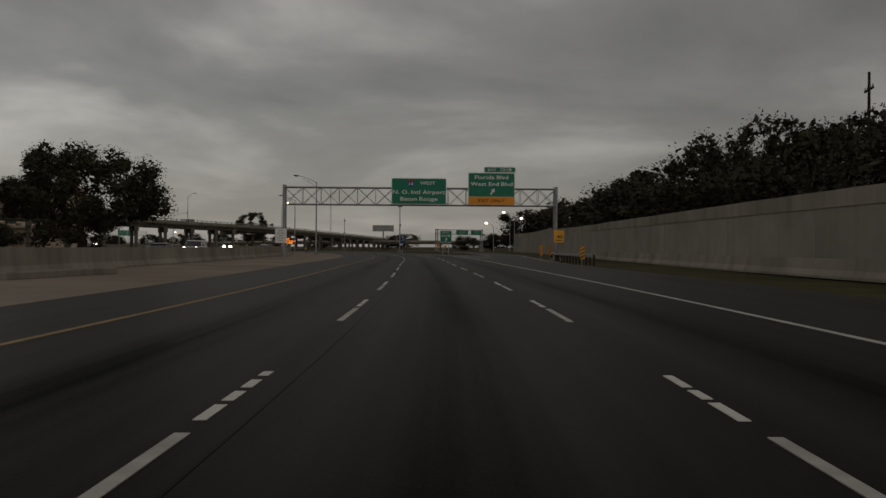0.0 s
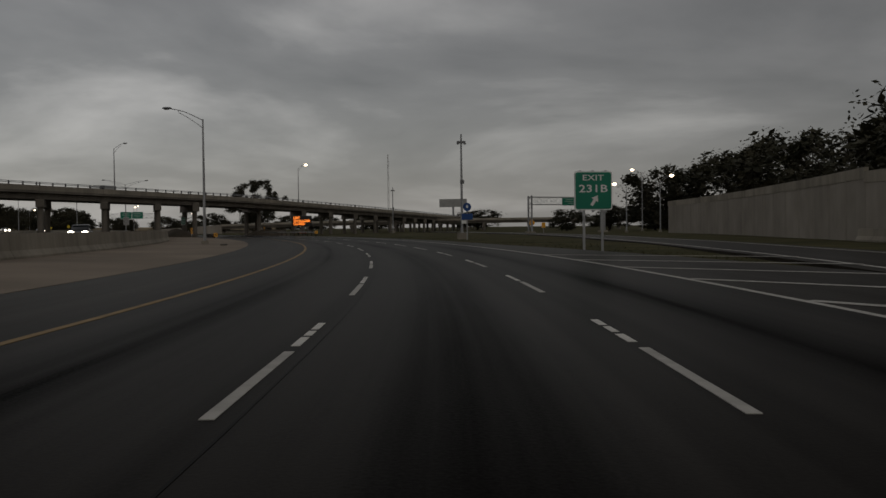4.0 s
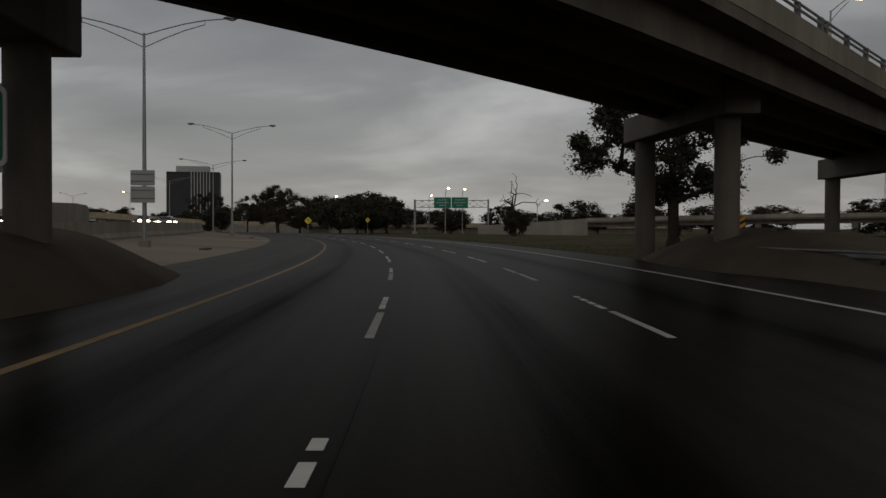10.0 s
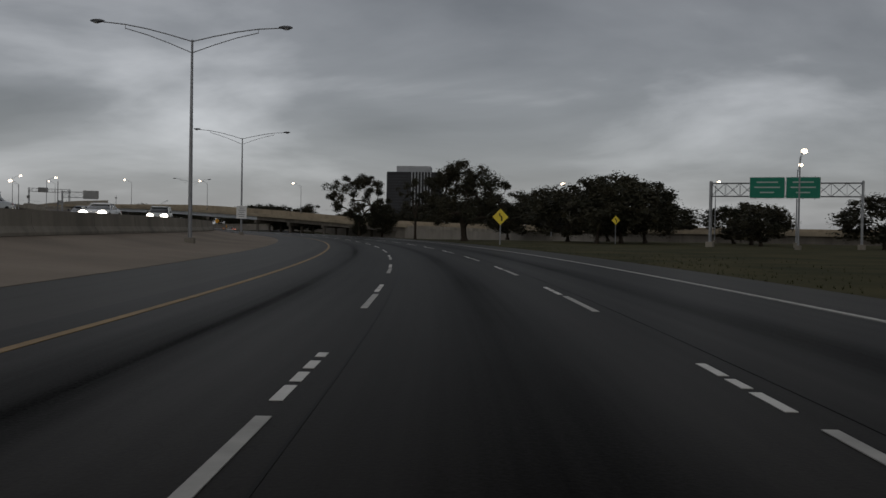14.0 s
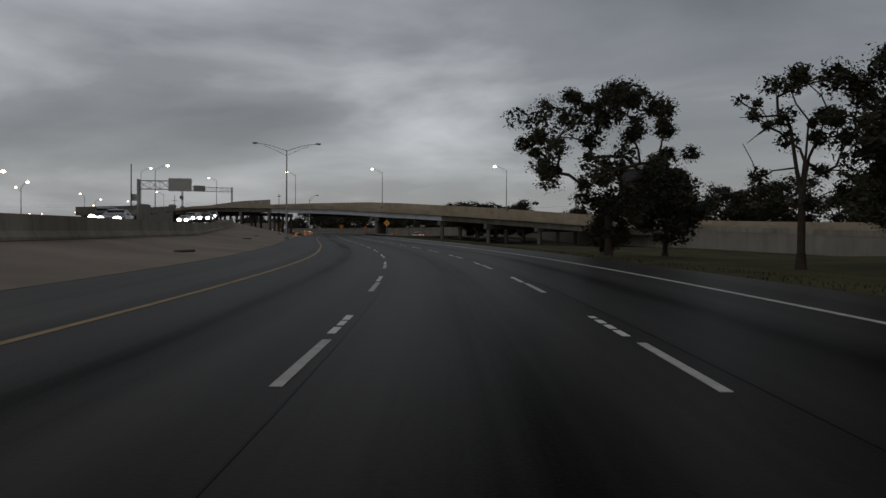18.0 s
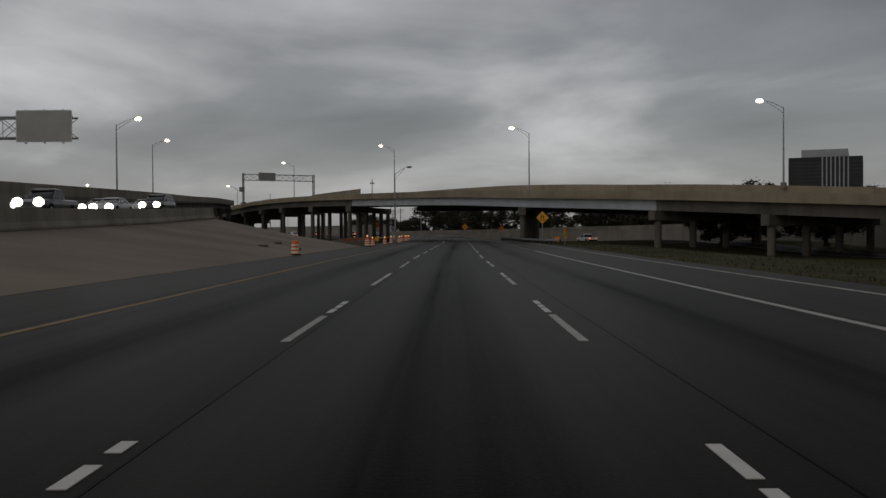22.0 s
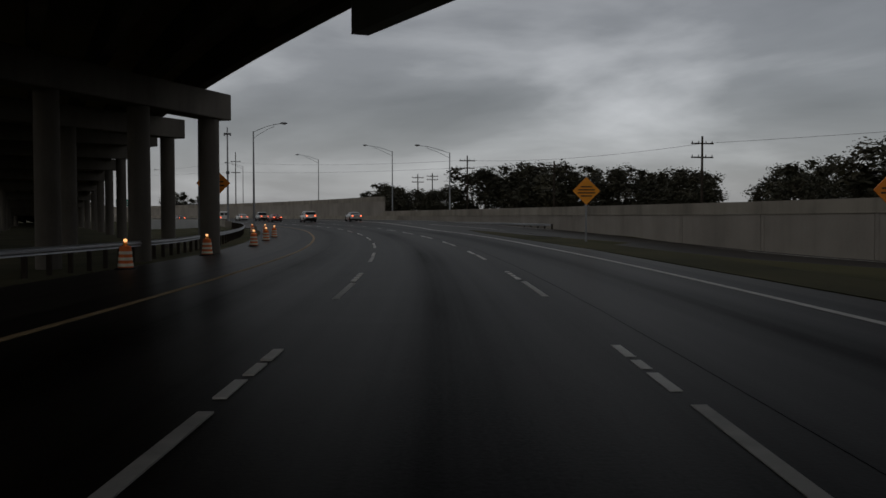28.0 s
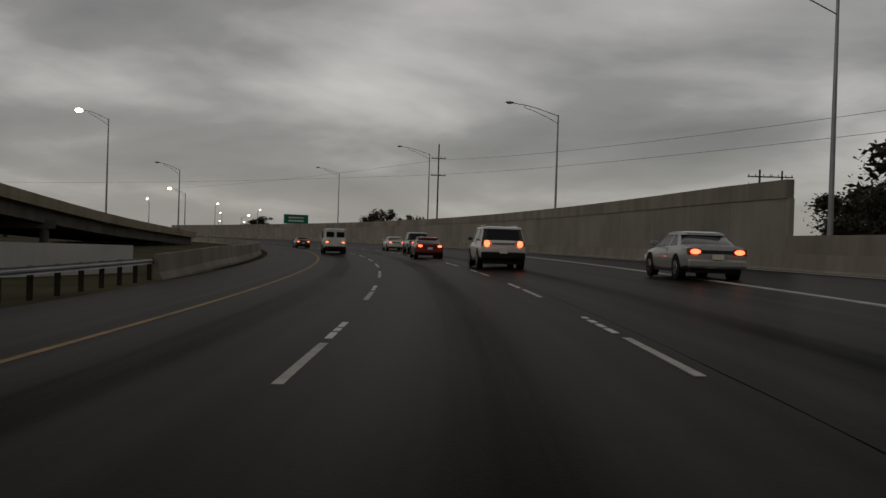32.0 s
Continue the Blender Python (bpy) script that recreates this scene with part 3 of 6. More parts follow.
def ramp_line(name, ss, dd, s0, s1, off, wide=0.15, lift=-0.012):
    loops = []
    for s in span(s0, s1, 5):
        c = float(np.interp(s, ss, dd)) + off
        z = max(float(ground_z(s, c)) + 0.13, -9) + lift
        loops.append([road(s, c - wide / 2, z - 0.02), road(s, c + wide / 2, z - 0.02), road(s, c + wide / 2, z), road(s, c - wide / 2, z)])
    return setting(name, Build().loft(loops), WHITE_LINE, "thin white ramp line")


ramp_line("trim_exit_line_outer", RAMP_S, RAMP_D, -120, 340, 2.4)
ramp_line("trim_exit_line_inner", RAMP_S, RAMP_D, 62, 340, -2.5, 0.2)
for k in range(7):
    s = 104 + 6.6 * k
    far = float(np.interp(s - 7, RAMP_S, RAMP_D)) - 2.5
    p, q = lane(s, 5.75, -0.005), road(s - 7, far, -0.005)
    across = (q - p).normalized().cross(Vector((0, 0, 1))) * 0.14
    part("gore_stripe", Build().loft([[p - across, p + across, p + across + Vector((0, 0, 0.006)), p - across + Vector((0, 0, 0.006))],
                                      [q - across, q + across, q + across + Vector((0, 0, 0.006)), q - across + Vector((0, 0, 0.006))]]), WHITE_LINE, road_main)
ramp_line("trim_entry_line_inner", JOIN_S, JOIN_D, 700, 925, -2.6)
ramp_line("trim_entry_line_outer", JOIN_S, JOIN_D, 700, 1300, 2.6)
setting("trim_auxiliary_line", sweep(600, 742, [(8.3, -0.03), (8.42, -0.03), (8.42, 0.001), (8.3, 0.001)], 5), WHITE_LINE, "thin white line of the widened shoulder")

# left side: paved concrete apron, barrier and the opposite carriageway, which climbs into a ramp
LB_S = [-120, 100, 200, 300, 350, 450, 560, 600, 640, 672, 700, 720, 752]
LB_D = [-16.5, -16.5, -16.5, -17, -16.5, -16, -16, -16.5, -18.5, -20.37, -22.0, -23.54, -26.0]
LB_Z = [0.05, 0.1, 0.2, 0.3, 0.6, 0.8, 0.8, 0.78, 1.12, 1.48, 2.15, 2.75, 3.7]


def left_d(s):
    return float(np.interp(s, LB_S, LB_D))


def left_z(s):
    return float(np.interp(s, LB_S, LB_Z))


def opposite_z(s):
    """Height of the opposite carriageway, which lies above the apron further on."""
    return left_z(s) - 0.02 + float(np.interp(s, [330, 420], [0.0, 0.5]))


def apron():
    loops = []
    for s in span(R0, 724, 5):
        d, z = left_d(s), left_z(s)
        mid = -9.2 + (d + 9.2) * 0.45
        low = min(0.28 * z, 0.6) if s < 600 else 0.38 * z
        loops.append([road(s, d - 0.2, -0.4), lane(s, -9.19, -0.4), lane(s, -9.19, -0.02), road(s, mid, low), road(s, d - 0.2, z)])
    return Build().loft(loops)


setting("pavement_apron", apron(), APRON, "pale sloping concrete-paved median apron")
setting("road_opposite", Build().loft([[road(s, left_d(s) - (14.5 if s < 600 else 10.0), -0.4), road(s, left_d(s) - 0.21, -0.4), road(s, left_d(s) - 0.21, opposite_z(s)),
                                        road(s, left_d(s) - (14.5 if s < 600 else 10.0), opposite_z(s))] for s in span(R0, 724, 5)]), SHOULDER, "grey opposite carriageway")
placed(bpy.data.objects["road_opposite"], 4, span(R0, 724, 5), lambda s: (-14, 0, 0, -14))


def barrier_section(d, z, tall=1.05):
    return [(d - 0.3, z - 0.05), (d + 0.3, z - 0.05), (d + 0.3, z + 0.08), (d + 0.14, z + 0.34), (d + 0.08, z + tall), (d - 0.08, z + tall), (d - 0.14, z + 0.34), (d - 0.3, z + 0.08)]


def barrier(name, s0, s1, fd, fz, tall, label, length=9.0, mat=None):
    """A concrete safety barrier of separate lengths with open joints."""
    root = thing(name, Matrix(), label, "barrier", kind="structure")
    n = max(1, round((s1 - s0) / length))
    for k in range(n):
        a, b = s0 + (s1 - s0) * k / n + 0.02, s0 + (s1 - s0) * (k + 1) / n - 0.02
        loops = [[road(s, d, z) for d, z in barrier_section(fd(s), fz(s), tall)] for s in span(a, b, 4.5)]
        part("barrier_length", Build().loft(loops), mat or CONCRETE, root)
    return root


barrier("barrier_median", -100, 270, left_d, left_z, 1.05, "long weathered concrete median barrier")
barrier("barrier_median_second", 300, 724, left_d, left_z, 1.0, "long weathered concrete median barrier on the paved slope")
barrier("barrier_opposite", -100, 600, lambda s: left_d(s) - 14.2, left_z, 0.95, "far concrete barrier of the opposite carriageway", 15.0)

# noise wall on the right at the start: posts, panels and a lower barrier
END_D = [34.3, 43.0, 53.5, 65.0]
WALL_S, WALL_D, WALL_Z = [-120, 40, 92, 120, 165], [18.6, 18.8, 21.0, 25.5, 34.3], [3.8, 3.8, 3.9, 4.2, 4.6]


def panel_wall(name, s0, s1, fd, fz, base, label, length=4.6, thick=0.22):
    root = thing(name, Matrix(), label, "wall", kind="structure")
    n = round((s1 - s0) / length)
    for k in range(n):
        a, b = s0 + (s1 - s0) * k / n, s0 + (s1 - s0) * (k + 1) / n
        for x, y, z0, zt in ((a + 0.2, b - 0.2, base, 0.0),):
            p, q = road(x, fd(x)), road(y, fd(y))
            way = (q - p).normalized()
            out = Vector((way.y, -way.x, 0)) * thick / 2
            loops = []
            for e, s in ((p, x), (q, y)):
                t = fz(s)
                loops.append([e - out + Vector((0, 0, z0)), e + out + Vector((0, 0, z0)), e + out + Vector((0, 0, t - 0.603)), e - out + Vector((0, 0, t - 0.603))])
            part("wall_panel", Build().loft(loops), WALL_CON, root)
            caps = []
            for e, s in ((p - way * 0.2, x), (q + way * 0.2, y)):
                t = fz(s)
                caps.append([e - out * 1.5 + Vector((0, 0, t - 0.6)), e + out * 1.5 + Vector((0, 0, t - 0.6)), e + out * 1.5 + Vector((0, 0, t + 0.2)), e - out * 1.5 + Vector((0, 0, t + 0.2))])
            part("coping", Build().loft(caps), CONCRETE, root, "paler upper band")
        e = road(a, fd(a))
        h = heading(a)
        part("wall_post", Build().box(-0.115, 0.115, -0.2, 0.2, base, fz(a) - 0.603, bevel=0.02), WALL_CON, root,
             m=Matrix.Translation(e) @ Matrix.Rotation(h, 4, "Z"))
    return root


panel_wall("wall_noise", -60, 165, lambda s: float(np.interp(s, WALL_S, WALL_D)), lambda s: float(np.interp(s, WALL_S, WALL_Z)), -0.2,
           "tall weathered concrete noise wall of panels and posts")
panel_wall("wall_noise_second", 165, 246, lambda s: float(np.interp(s, [165, 190, 217, 246], END_D)), lambda s: 4.9, -0.2, "tall weathered concrete noise wall beside the exit ramp")
barrier("barrier_wall_foot", -60, 165, lambda s: float(np.interp(s, WALL_S, WALL_D)) - 0.55, lambda s: -0.05, 0.85, "low concrete barrier along the foot of the noise wall", 12.0)

# far walls on the right near the end
BACK_S, BACK_D = [640, 740, 800, 840, 867, 890, 923, 962], [66.0, 53.0, 41.0, 27.5, 21.6, 18.6, 16.6, 15.8]


def back_d(s):
    return float(np.interp(s, BACK_S, BACK_D))


panel_wall("wall_back", 581, 962, back_d, lambda s: float(np.interp(s, [581, 600, 640, 672, 700, 800, 867, 962], [0.6, 0.9, 1.6, 2.1, 2.4, 2.3, 1.85, 1.7])), -2.6, "long low concrete retaining wall behind the entry ramp", 9.0)
barrier("barrier_right_end", 950, 1300, lambda s: float(np.interp(s, [950, 962, 1300], [14.7, 14.2, 13.6])), lambda s: 0.25, 0.9, "concrete barrier along the entry lane")
panel_wall("wall_noise_end", 962, 1300, lambda s: float(np.interp(s, [962, 1300], [15.8, 15.0])), lambda s: float(np.interp(s, [962, 970, 1300], [4.1, 4.2, 4.0])), -0.2,
           "tall plain concrete noise wall", 6.0)

# broken lane lines with their worn remains
DASH_N = [-56, -55, -54, -50, -41, -33, -29, -24, -14, -9, 0, 8, 15, 17, 19, 20, 21, 22]
DASH_S = [-12.2, 1.2, 12.9, 60.5, 168, 264.5, 313, 373.5, 495.5, 556.5, 664, 758.5, 844.5, 869.5, 894.6, 908.0, 919.3, 930.5]


def dash_at(n):
    if n < -56:
        return -12.2 + (n + 56) * 12.1
    if n > 22:
        return 930.5 + (n - 22) * 12.19
    return float(np.interp(n, DASH_N, DASH_S))


DASH_AT = [-20, 50, 170, 257, 400, 495, 560, 740, 860, 905, 931]
LEFT_AT = [-1.95, -1.85, -1.76, -1.70, -1.90, -1.78, -1.78, -1.67, -1.66, -1.72, -1.90]
RIGHT_AT = [1.98, 1.85, 1.74, 1.72, 1.74, 1.74, 1.74, 1.53, 1.63, 1.85, 1.80]
dash_mesh, worn_mesh = [], []
for k in range(3):
    dash_mesh.append(Build().box(-0.054, 0.054, -0.3, 3.2 - 0.1 * k, -0.01, 0.007).mesh("lane_dash", WHITE_LINE))
    b = Build()
    y = 0.0
    while y < 2.6:
        ln = random.uniform(0.35, 0.9)
        b.box(-0.045 - random.uniform(0, 0.01), 0.045, y, min(y + ln, 2.7), -0.01, 0.006)
        y += ln + random.uniform(0.12, 0.3)
    worn_mesh.append(b.mesh("worn_dash", WORN_WHITE))
for n in range(-60, 46):
    for d in (-1.76, 1.74):
        s = dash_at(n) + random.uniform(-0.1, 0.1)
        d = float(np.interp(s, DASH_AT, LEFT_AT if d < 0 else RIGHT_AT))
        part("lane_dash", dash_mesh[random.randrange(3)], WHITE_LINE, road_main, m=stand(s, d + float(np.interp(s, LS, LO)), bank_z(s, d)))
        part("worn_dash", worn_mesh[random.randrange(3)], WORN_WHITE, road_main, m=stand(s + 3.7, d + float(np.interp(s + 3.7, LS, LO)), bank_z(s, d)))


# bridges
def spline(points, step=3.0):
    """A smooth line through a few places, as a list of places."""
    p = [Vector(q) for q in points]
    p = [2 * p[0] - p[1]] + p + [2 * p[-1] - p[-2]]
    out = []
    for a, b, c, d in zip(p, p[1:], p[2:], p[3:]):
        n = max(2, int((c - b).length / step))
        for k in range(n):
            t = k / n
            out.append(0.5 * (2 * b + (c - a) * t + (2 * a - 5 * b + 4 * c - d) * t * t + (3 * b - a - 3 * c + d) * t ** 3))
    return out + [p[-2]]


def bridge(name, points, wide, bents, skews, cols, deep, tall, label, rails=False, steel=(), col_r=0.43, own={}, side_mat=None, far_rise=None):
    """A girder bridge. points: the near edge's parapet top; wide: deck width to its left (negative: right); bents: distances along the edge;
    skews: degrees by which each bent leans from square; cols: columns in a bent, or {bent: columns} where they are not four; deep: girder depth; tall: parapet height;
    far_rise(x): how much taller the far parapet is."""
    root = thing(name, Matrix(), label, "bridge", kind="structure")
    own_done, own_depth = [], (1.15, 0.55)
    line = spline(points)
    length = np.r_[0, np.cumsum([(b - a).length for a, b in zip(line, line[1:])])]
    arr = np.array([tuple(p) for p in line])

    def at(u):
        return Vector([float(np.interp(u, length, arr[:, i])) for i in range(3)])

    def side(u):
        w = at(min(u + 2, length[-1])) - at(max(u - 2, 0))
        w.z = 0
        w.normalize()
        return w, Vector((-w.y, w.x, 0))

    marks = [0.0] + list(bents) + [float(length[-1])]
    for a, b in zip(marks, marks[1:]):
        us = span(a + 0.02, b - 0.02, 4.0)

        def edge(u, off, z):
            return at(u) + side(u)[1] * off + Vector((0, 0, z))

        def run(off0, off1, z0, z1, rise=None):
            return Build().loft([[edge(u, off0, z0), edge(u, off0, z1 + (rise(at(u).x) if rise else 0)), edge(u, off1, z1 + (rise(at(u).x) if rise else 0)), edge(u, off1, z0)][::-1] for u in us])
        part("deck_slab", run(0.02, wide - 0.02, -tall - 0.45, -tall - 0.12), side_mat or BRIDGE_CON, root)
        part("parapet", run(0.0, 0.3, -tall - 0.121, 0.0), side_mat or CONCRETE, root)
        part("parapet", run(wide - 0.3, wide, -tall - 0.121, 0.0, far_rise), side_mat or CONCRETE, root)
        mid = (a + b) / 2
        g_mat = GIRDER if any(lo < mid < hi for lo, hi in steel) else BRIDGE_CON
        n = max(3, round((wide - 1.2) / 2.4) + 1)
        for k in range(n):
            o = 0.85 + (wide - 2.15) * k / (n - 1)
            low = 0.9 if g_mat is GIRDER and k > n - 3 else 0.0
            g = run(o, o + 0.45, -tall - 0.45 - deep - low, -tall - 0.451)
            # only outer girders are pale; inner ones take the darker colour as shade
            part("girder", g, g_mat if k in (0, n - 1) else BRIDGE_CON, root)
        if rails:
            for k in range(int((b - a) / 2.4) + 1):
                u = a + 0.3 + (b - a - 0.6) * k / max(1, int((b - a) / 2.4))
                w, left = side(u)
                m = Matrix.Translation(at(u) + left * 0.15) @ Matrix.Rotation(math.atan2(w.y, w.x), 4, "Z")
                part("rail_post", Build().box(-0.09, 0.09, -0.07, 0.1, -0.01, 0.5, bevel=0.02), DARK_STEEL, root, m=m)
            for z in (0.28, 0.46):
                part("hand_rail", Build().tube([at(u) + side(u)[1] * 0.13 + Vector((0, 0, z)) for u in us], 0.045, 6), STEEL, root)
    for index, (u, skew) in enumerate(zip(bents, skews if isinstance(skews, (list, tuple)) else [skews] * len(bents))):
        count = cols.get(index, 4) if isinstance(cols, dict) else cols
        w, left = side(u)
        way = (Matrix.Rotation(radians(skew), 3, "Z") @ left).normalized()
        ratio = 1 / max(0.3, way.dot(left))
        p = at(u)
        m = Matrix.Translation((p.x, p.y, 0)) @ Matrix.Rotation(math.atan2(way.y, way.x), 4, "Z")
        top = p.z - tall - 0.45 - deep
        cap_d = min(1.15, 0.4 * top)
        if top < 1.0:
            continue
        if u in own:
            ends = [Vector((*q, 0)) for q in own[u]]
            run_way = (ends[1] - ends[0]).normalized()
            m = Matrix.Translation(ends[0]) @ Matrix.Rotation(math.atan2(run_way.y, run_way.x), 4, "Z")
            far = (ends[1] - ends[0]).length
            deep_cap = own_depth[len(own_done)]
            own_done.append(u)
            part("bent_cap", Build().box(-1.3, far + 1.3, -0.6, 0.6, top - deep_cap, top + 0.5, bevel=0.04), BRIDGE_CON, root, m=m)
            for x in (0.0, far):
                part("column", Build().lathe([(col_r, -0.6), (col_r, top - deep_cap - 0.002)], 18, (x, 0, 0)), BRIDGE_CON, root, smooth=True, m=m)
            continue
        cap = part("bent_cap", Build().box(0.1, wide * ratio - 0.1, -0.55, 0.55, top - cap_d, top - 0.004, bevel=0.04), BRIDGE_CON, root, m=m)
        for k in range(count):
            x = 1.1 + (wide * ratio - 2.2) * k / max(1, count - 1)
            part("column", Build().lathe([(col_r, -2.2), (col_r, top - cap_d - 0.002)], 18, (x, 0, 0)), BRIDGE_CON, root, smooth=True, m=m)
    return root


OV1 = [(-100, 120, 8.1), (-86, 180, 8.1), (-74, 235, 7.85), (-63, 280, 7.65), (-58, 302, 7.55), (-53, 332, 7.25), (-42, 387, 6.4), (-33, 470, 5.7), (-26, 553, 5.2), (-20, 640, 4.9)]
ov1_y = [275.5 - 13.5 * k for k in range(10, -1, -1)] + [285.0, 317.6, 334.0] + [349 + 15.3 * k for k in range(18)]
ov1_line = spline(OV1)
ov1_len = np.r_[0, np.cumsum([(b - a).length for a, b in zip(ov1_line, ov1_line[1:])])]
ov1_u = [float(np.interp(y, [p.y for p in ov1_line], ov1_len)) for y in ov1_y]
OWN_C = ((-58.6, 317.8), (-63.5, 325.5))
bridge("bridge_ramp", OV1, 8.0, [u for u in ov1_u if 5 < u < ov1_len[-1] - 5], -54, 2, 0.85, 0.6, "weathered concrete ramp bridge with steel rails on round columns", True,
       own={float(np.interp(285.0, [p.y for p in ov1_line], ov1_len)): ((-62.2, 288.2), (-67.2, 296.9)),
            float(np.interp(317.6, [p.y for p in ov1_line], ov1_len)): OWN_C})
OV2 = [(-745, 612.5, 1.5), (-691, 608.3, 2.9), (-650, 604.8, 4.7), (-629, 603.9, 5.75), (-600, 603.2, 7.35), (-575, 602.2, 8.75), (-545, 601, 9.6), (-515, 600.2, 9.65), (-480, 599.3, 9.0),
       (-440, 600, 8.05), (-415, 600, 7.05), (-388, 600.3, 5.95), (-361, 602, 4.6), (-343, 603, 3.6), (-326, 604, 3.0), (-290, 606.5, 2.5), (-210, 612, 2.3), (-130, 618, 2.2)]
ov2_x = [-657 + 17 * k for k in range(9)] + [-499, -477, -415.5, -388.4, -372, -356, -340, -325]
ov2_line = spline(OV2)
ov2_len = np.r_[0, np.cumsum([(b - a).length for a, b in zip(ov2_line, ov2_line[1:])])]
ov2_u = [float(np.interp(x, [p.x for p in ov2_line], ov2_len)) for x in ov2_x]
# bent 11 has columns added to deepen the shade under the deck
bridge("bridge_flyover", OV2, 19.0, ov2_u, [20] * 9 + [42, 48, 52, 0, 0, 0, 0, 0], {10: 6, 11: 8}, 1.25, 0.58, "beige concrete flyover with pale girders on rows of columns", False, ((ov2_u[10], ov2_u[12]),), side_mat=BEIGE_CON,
       far_rise=lambda x: float(np.interp(x, [-560, -500, -450, -400, -360, -130], [0.0, 0.7, 1.4, 1.15, 0.75, 0.75])))
wall_f = [(x, float(np.interp(x, [p.x for p in ov2_line], [p.y for p in ov2_line])), float(np.interp(x, [p.x for p in ov2_line], [p.z for p in ov2_line]))) for x in range(-325, -129, 15)]
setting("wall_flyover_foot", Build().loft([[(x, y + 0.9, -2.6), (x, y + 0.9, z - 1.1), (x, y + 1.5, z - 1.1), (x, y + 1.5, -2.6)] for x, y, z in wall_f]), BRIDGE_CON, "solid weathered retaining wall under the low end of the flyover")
OV3 = [tuple(road(s, d, z)) for s, d, z in ((670, -33.4, 4.6), (700, -35, 5.4), (760, -41, 7.0), (820, -48, 8.6), (860, -47, 9.6), (900, -43, 10.2))]
bridge("bridge_left_ramp", OV3, 9.5, [70, 86, 102, 118, 134, 150, 166, 182, 198, 214], 0, 3, 1.0, 0.9, "weathered concrete ramp bridge beside the paved slope")
setting("wall_ramp_back", Build().loft([[road(s, d - 10.2, -0.3), road(s, d - 9.8, -0.3), road(s, d - 9.8, z - 2.5), road(s, d - 10.2, z - 2.5)] for s, d, z in ((742, -39, 6.6), (760, -41, 7.0), (820, -48, 8.6), (860, -47, 9.6), (898, -43, 10.2))]), BRIDGE_CON, "weathered retaining wall behind the ramp columns, coloured dark as in shade")
setting("wall_ramp_side", Build().loft([[road(s, d, -0.3), road(s, d + 0.3, -0.3), road(s, d + 0.3, z), road(s, d, z)] for s, d, z in ((668, -33.4, 3.6), (700, -35.2, 4.4), (742, -39.2, 5.5))]), WALL_CON, "weathered concrete retaining wall of the ramp")
setting("wall_abutment", Build().loft([[road(s, d - 0.5, -0.3), road(s, d + 0.5, -0.3), road(s, d + 0.5, z), road(s, d - 0.5, z)] for s, d, z in ((415, -36, 4.4), (440, -34.5, 4.8), (462, -33.5, 4.9), (476, -33, 4.2))]), WALL_CON, "tall pale concrete abutment wall")
# side road on the right: a retaining wall that runs on into a low bridge
setting("wall_side_street", Build().loft([[road(s, d, -1.1), road(s, d + 0.4, -1.1), road(s, d + 0.4, z), road(s, d, z)] for s, d, z in ((468, 43, 1.7), (462, 48, 2.1), (450, 57.6, 3.1))]), WALL_CON, "pale concrete retaining wall of the side road")
OV4 = [tuple(road(s, d, z)) for s, d, z in ((450.2, 57.8, 3.2), (428, 84, 3.9), (404, 118, 4.3), (380, 155, 4.3), (355, 195, 4.0))]
bridge("bridge_side", OV4, 9.0, [16, 32, 48, 64, 80, 96, 112, 128, 144], 0, 3, 0.75, 0.55, "low dark concrete bridge of the side road")

# a screen wall on the flyover's far parapet, and a low pale wall beyond the guardrail
screen = thing("wall_screen", Matrix(), "pale panelled screen wall on the parapet of the flyover", "wall", kind="structure")
for k in range(14):
    u0, u1 = -516 - 6.0 * k, -521.96 - 6.0 * k
    ends = [(u, float(np.interp(-u, [515, 545, 575, 600], [618.9, 619.9, 621.1, 622.1])), float(np.interp(-u, [515, 545, 575, 600], [9.7, 9.65, 8.7, 7.3]))) for u in (u0, u1)]
    part("wall_panel", Build().loft([[(x, y - 0.08, z - 0.05), (x, y + 0.08, z - 0.05), (x, y + 0.08, z + 2.3), (x, y - 0.08, z + 2.3)] for x, y, z in ends]), CONCRETE, screen)
setting("wall_low_end", Build().loft([[road(s, d - 0.2, -1.6), road(s, d + 0.2, -1.6), road(s, d + 0.2, z), road(s, d - 0.2, z)] for s, d, z in ((951, -24, 0.75), (956, -19, 0.7), (966, -12.6, 0.6))]), WHITE_CON, "low whitewashed concrete wall beyond the guardrail")


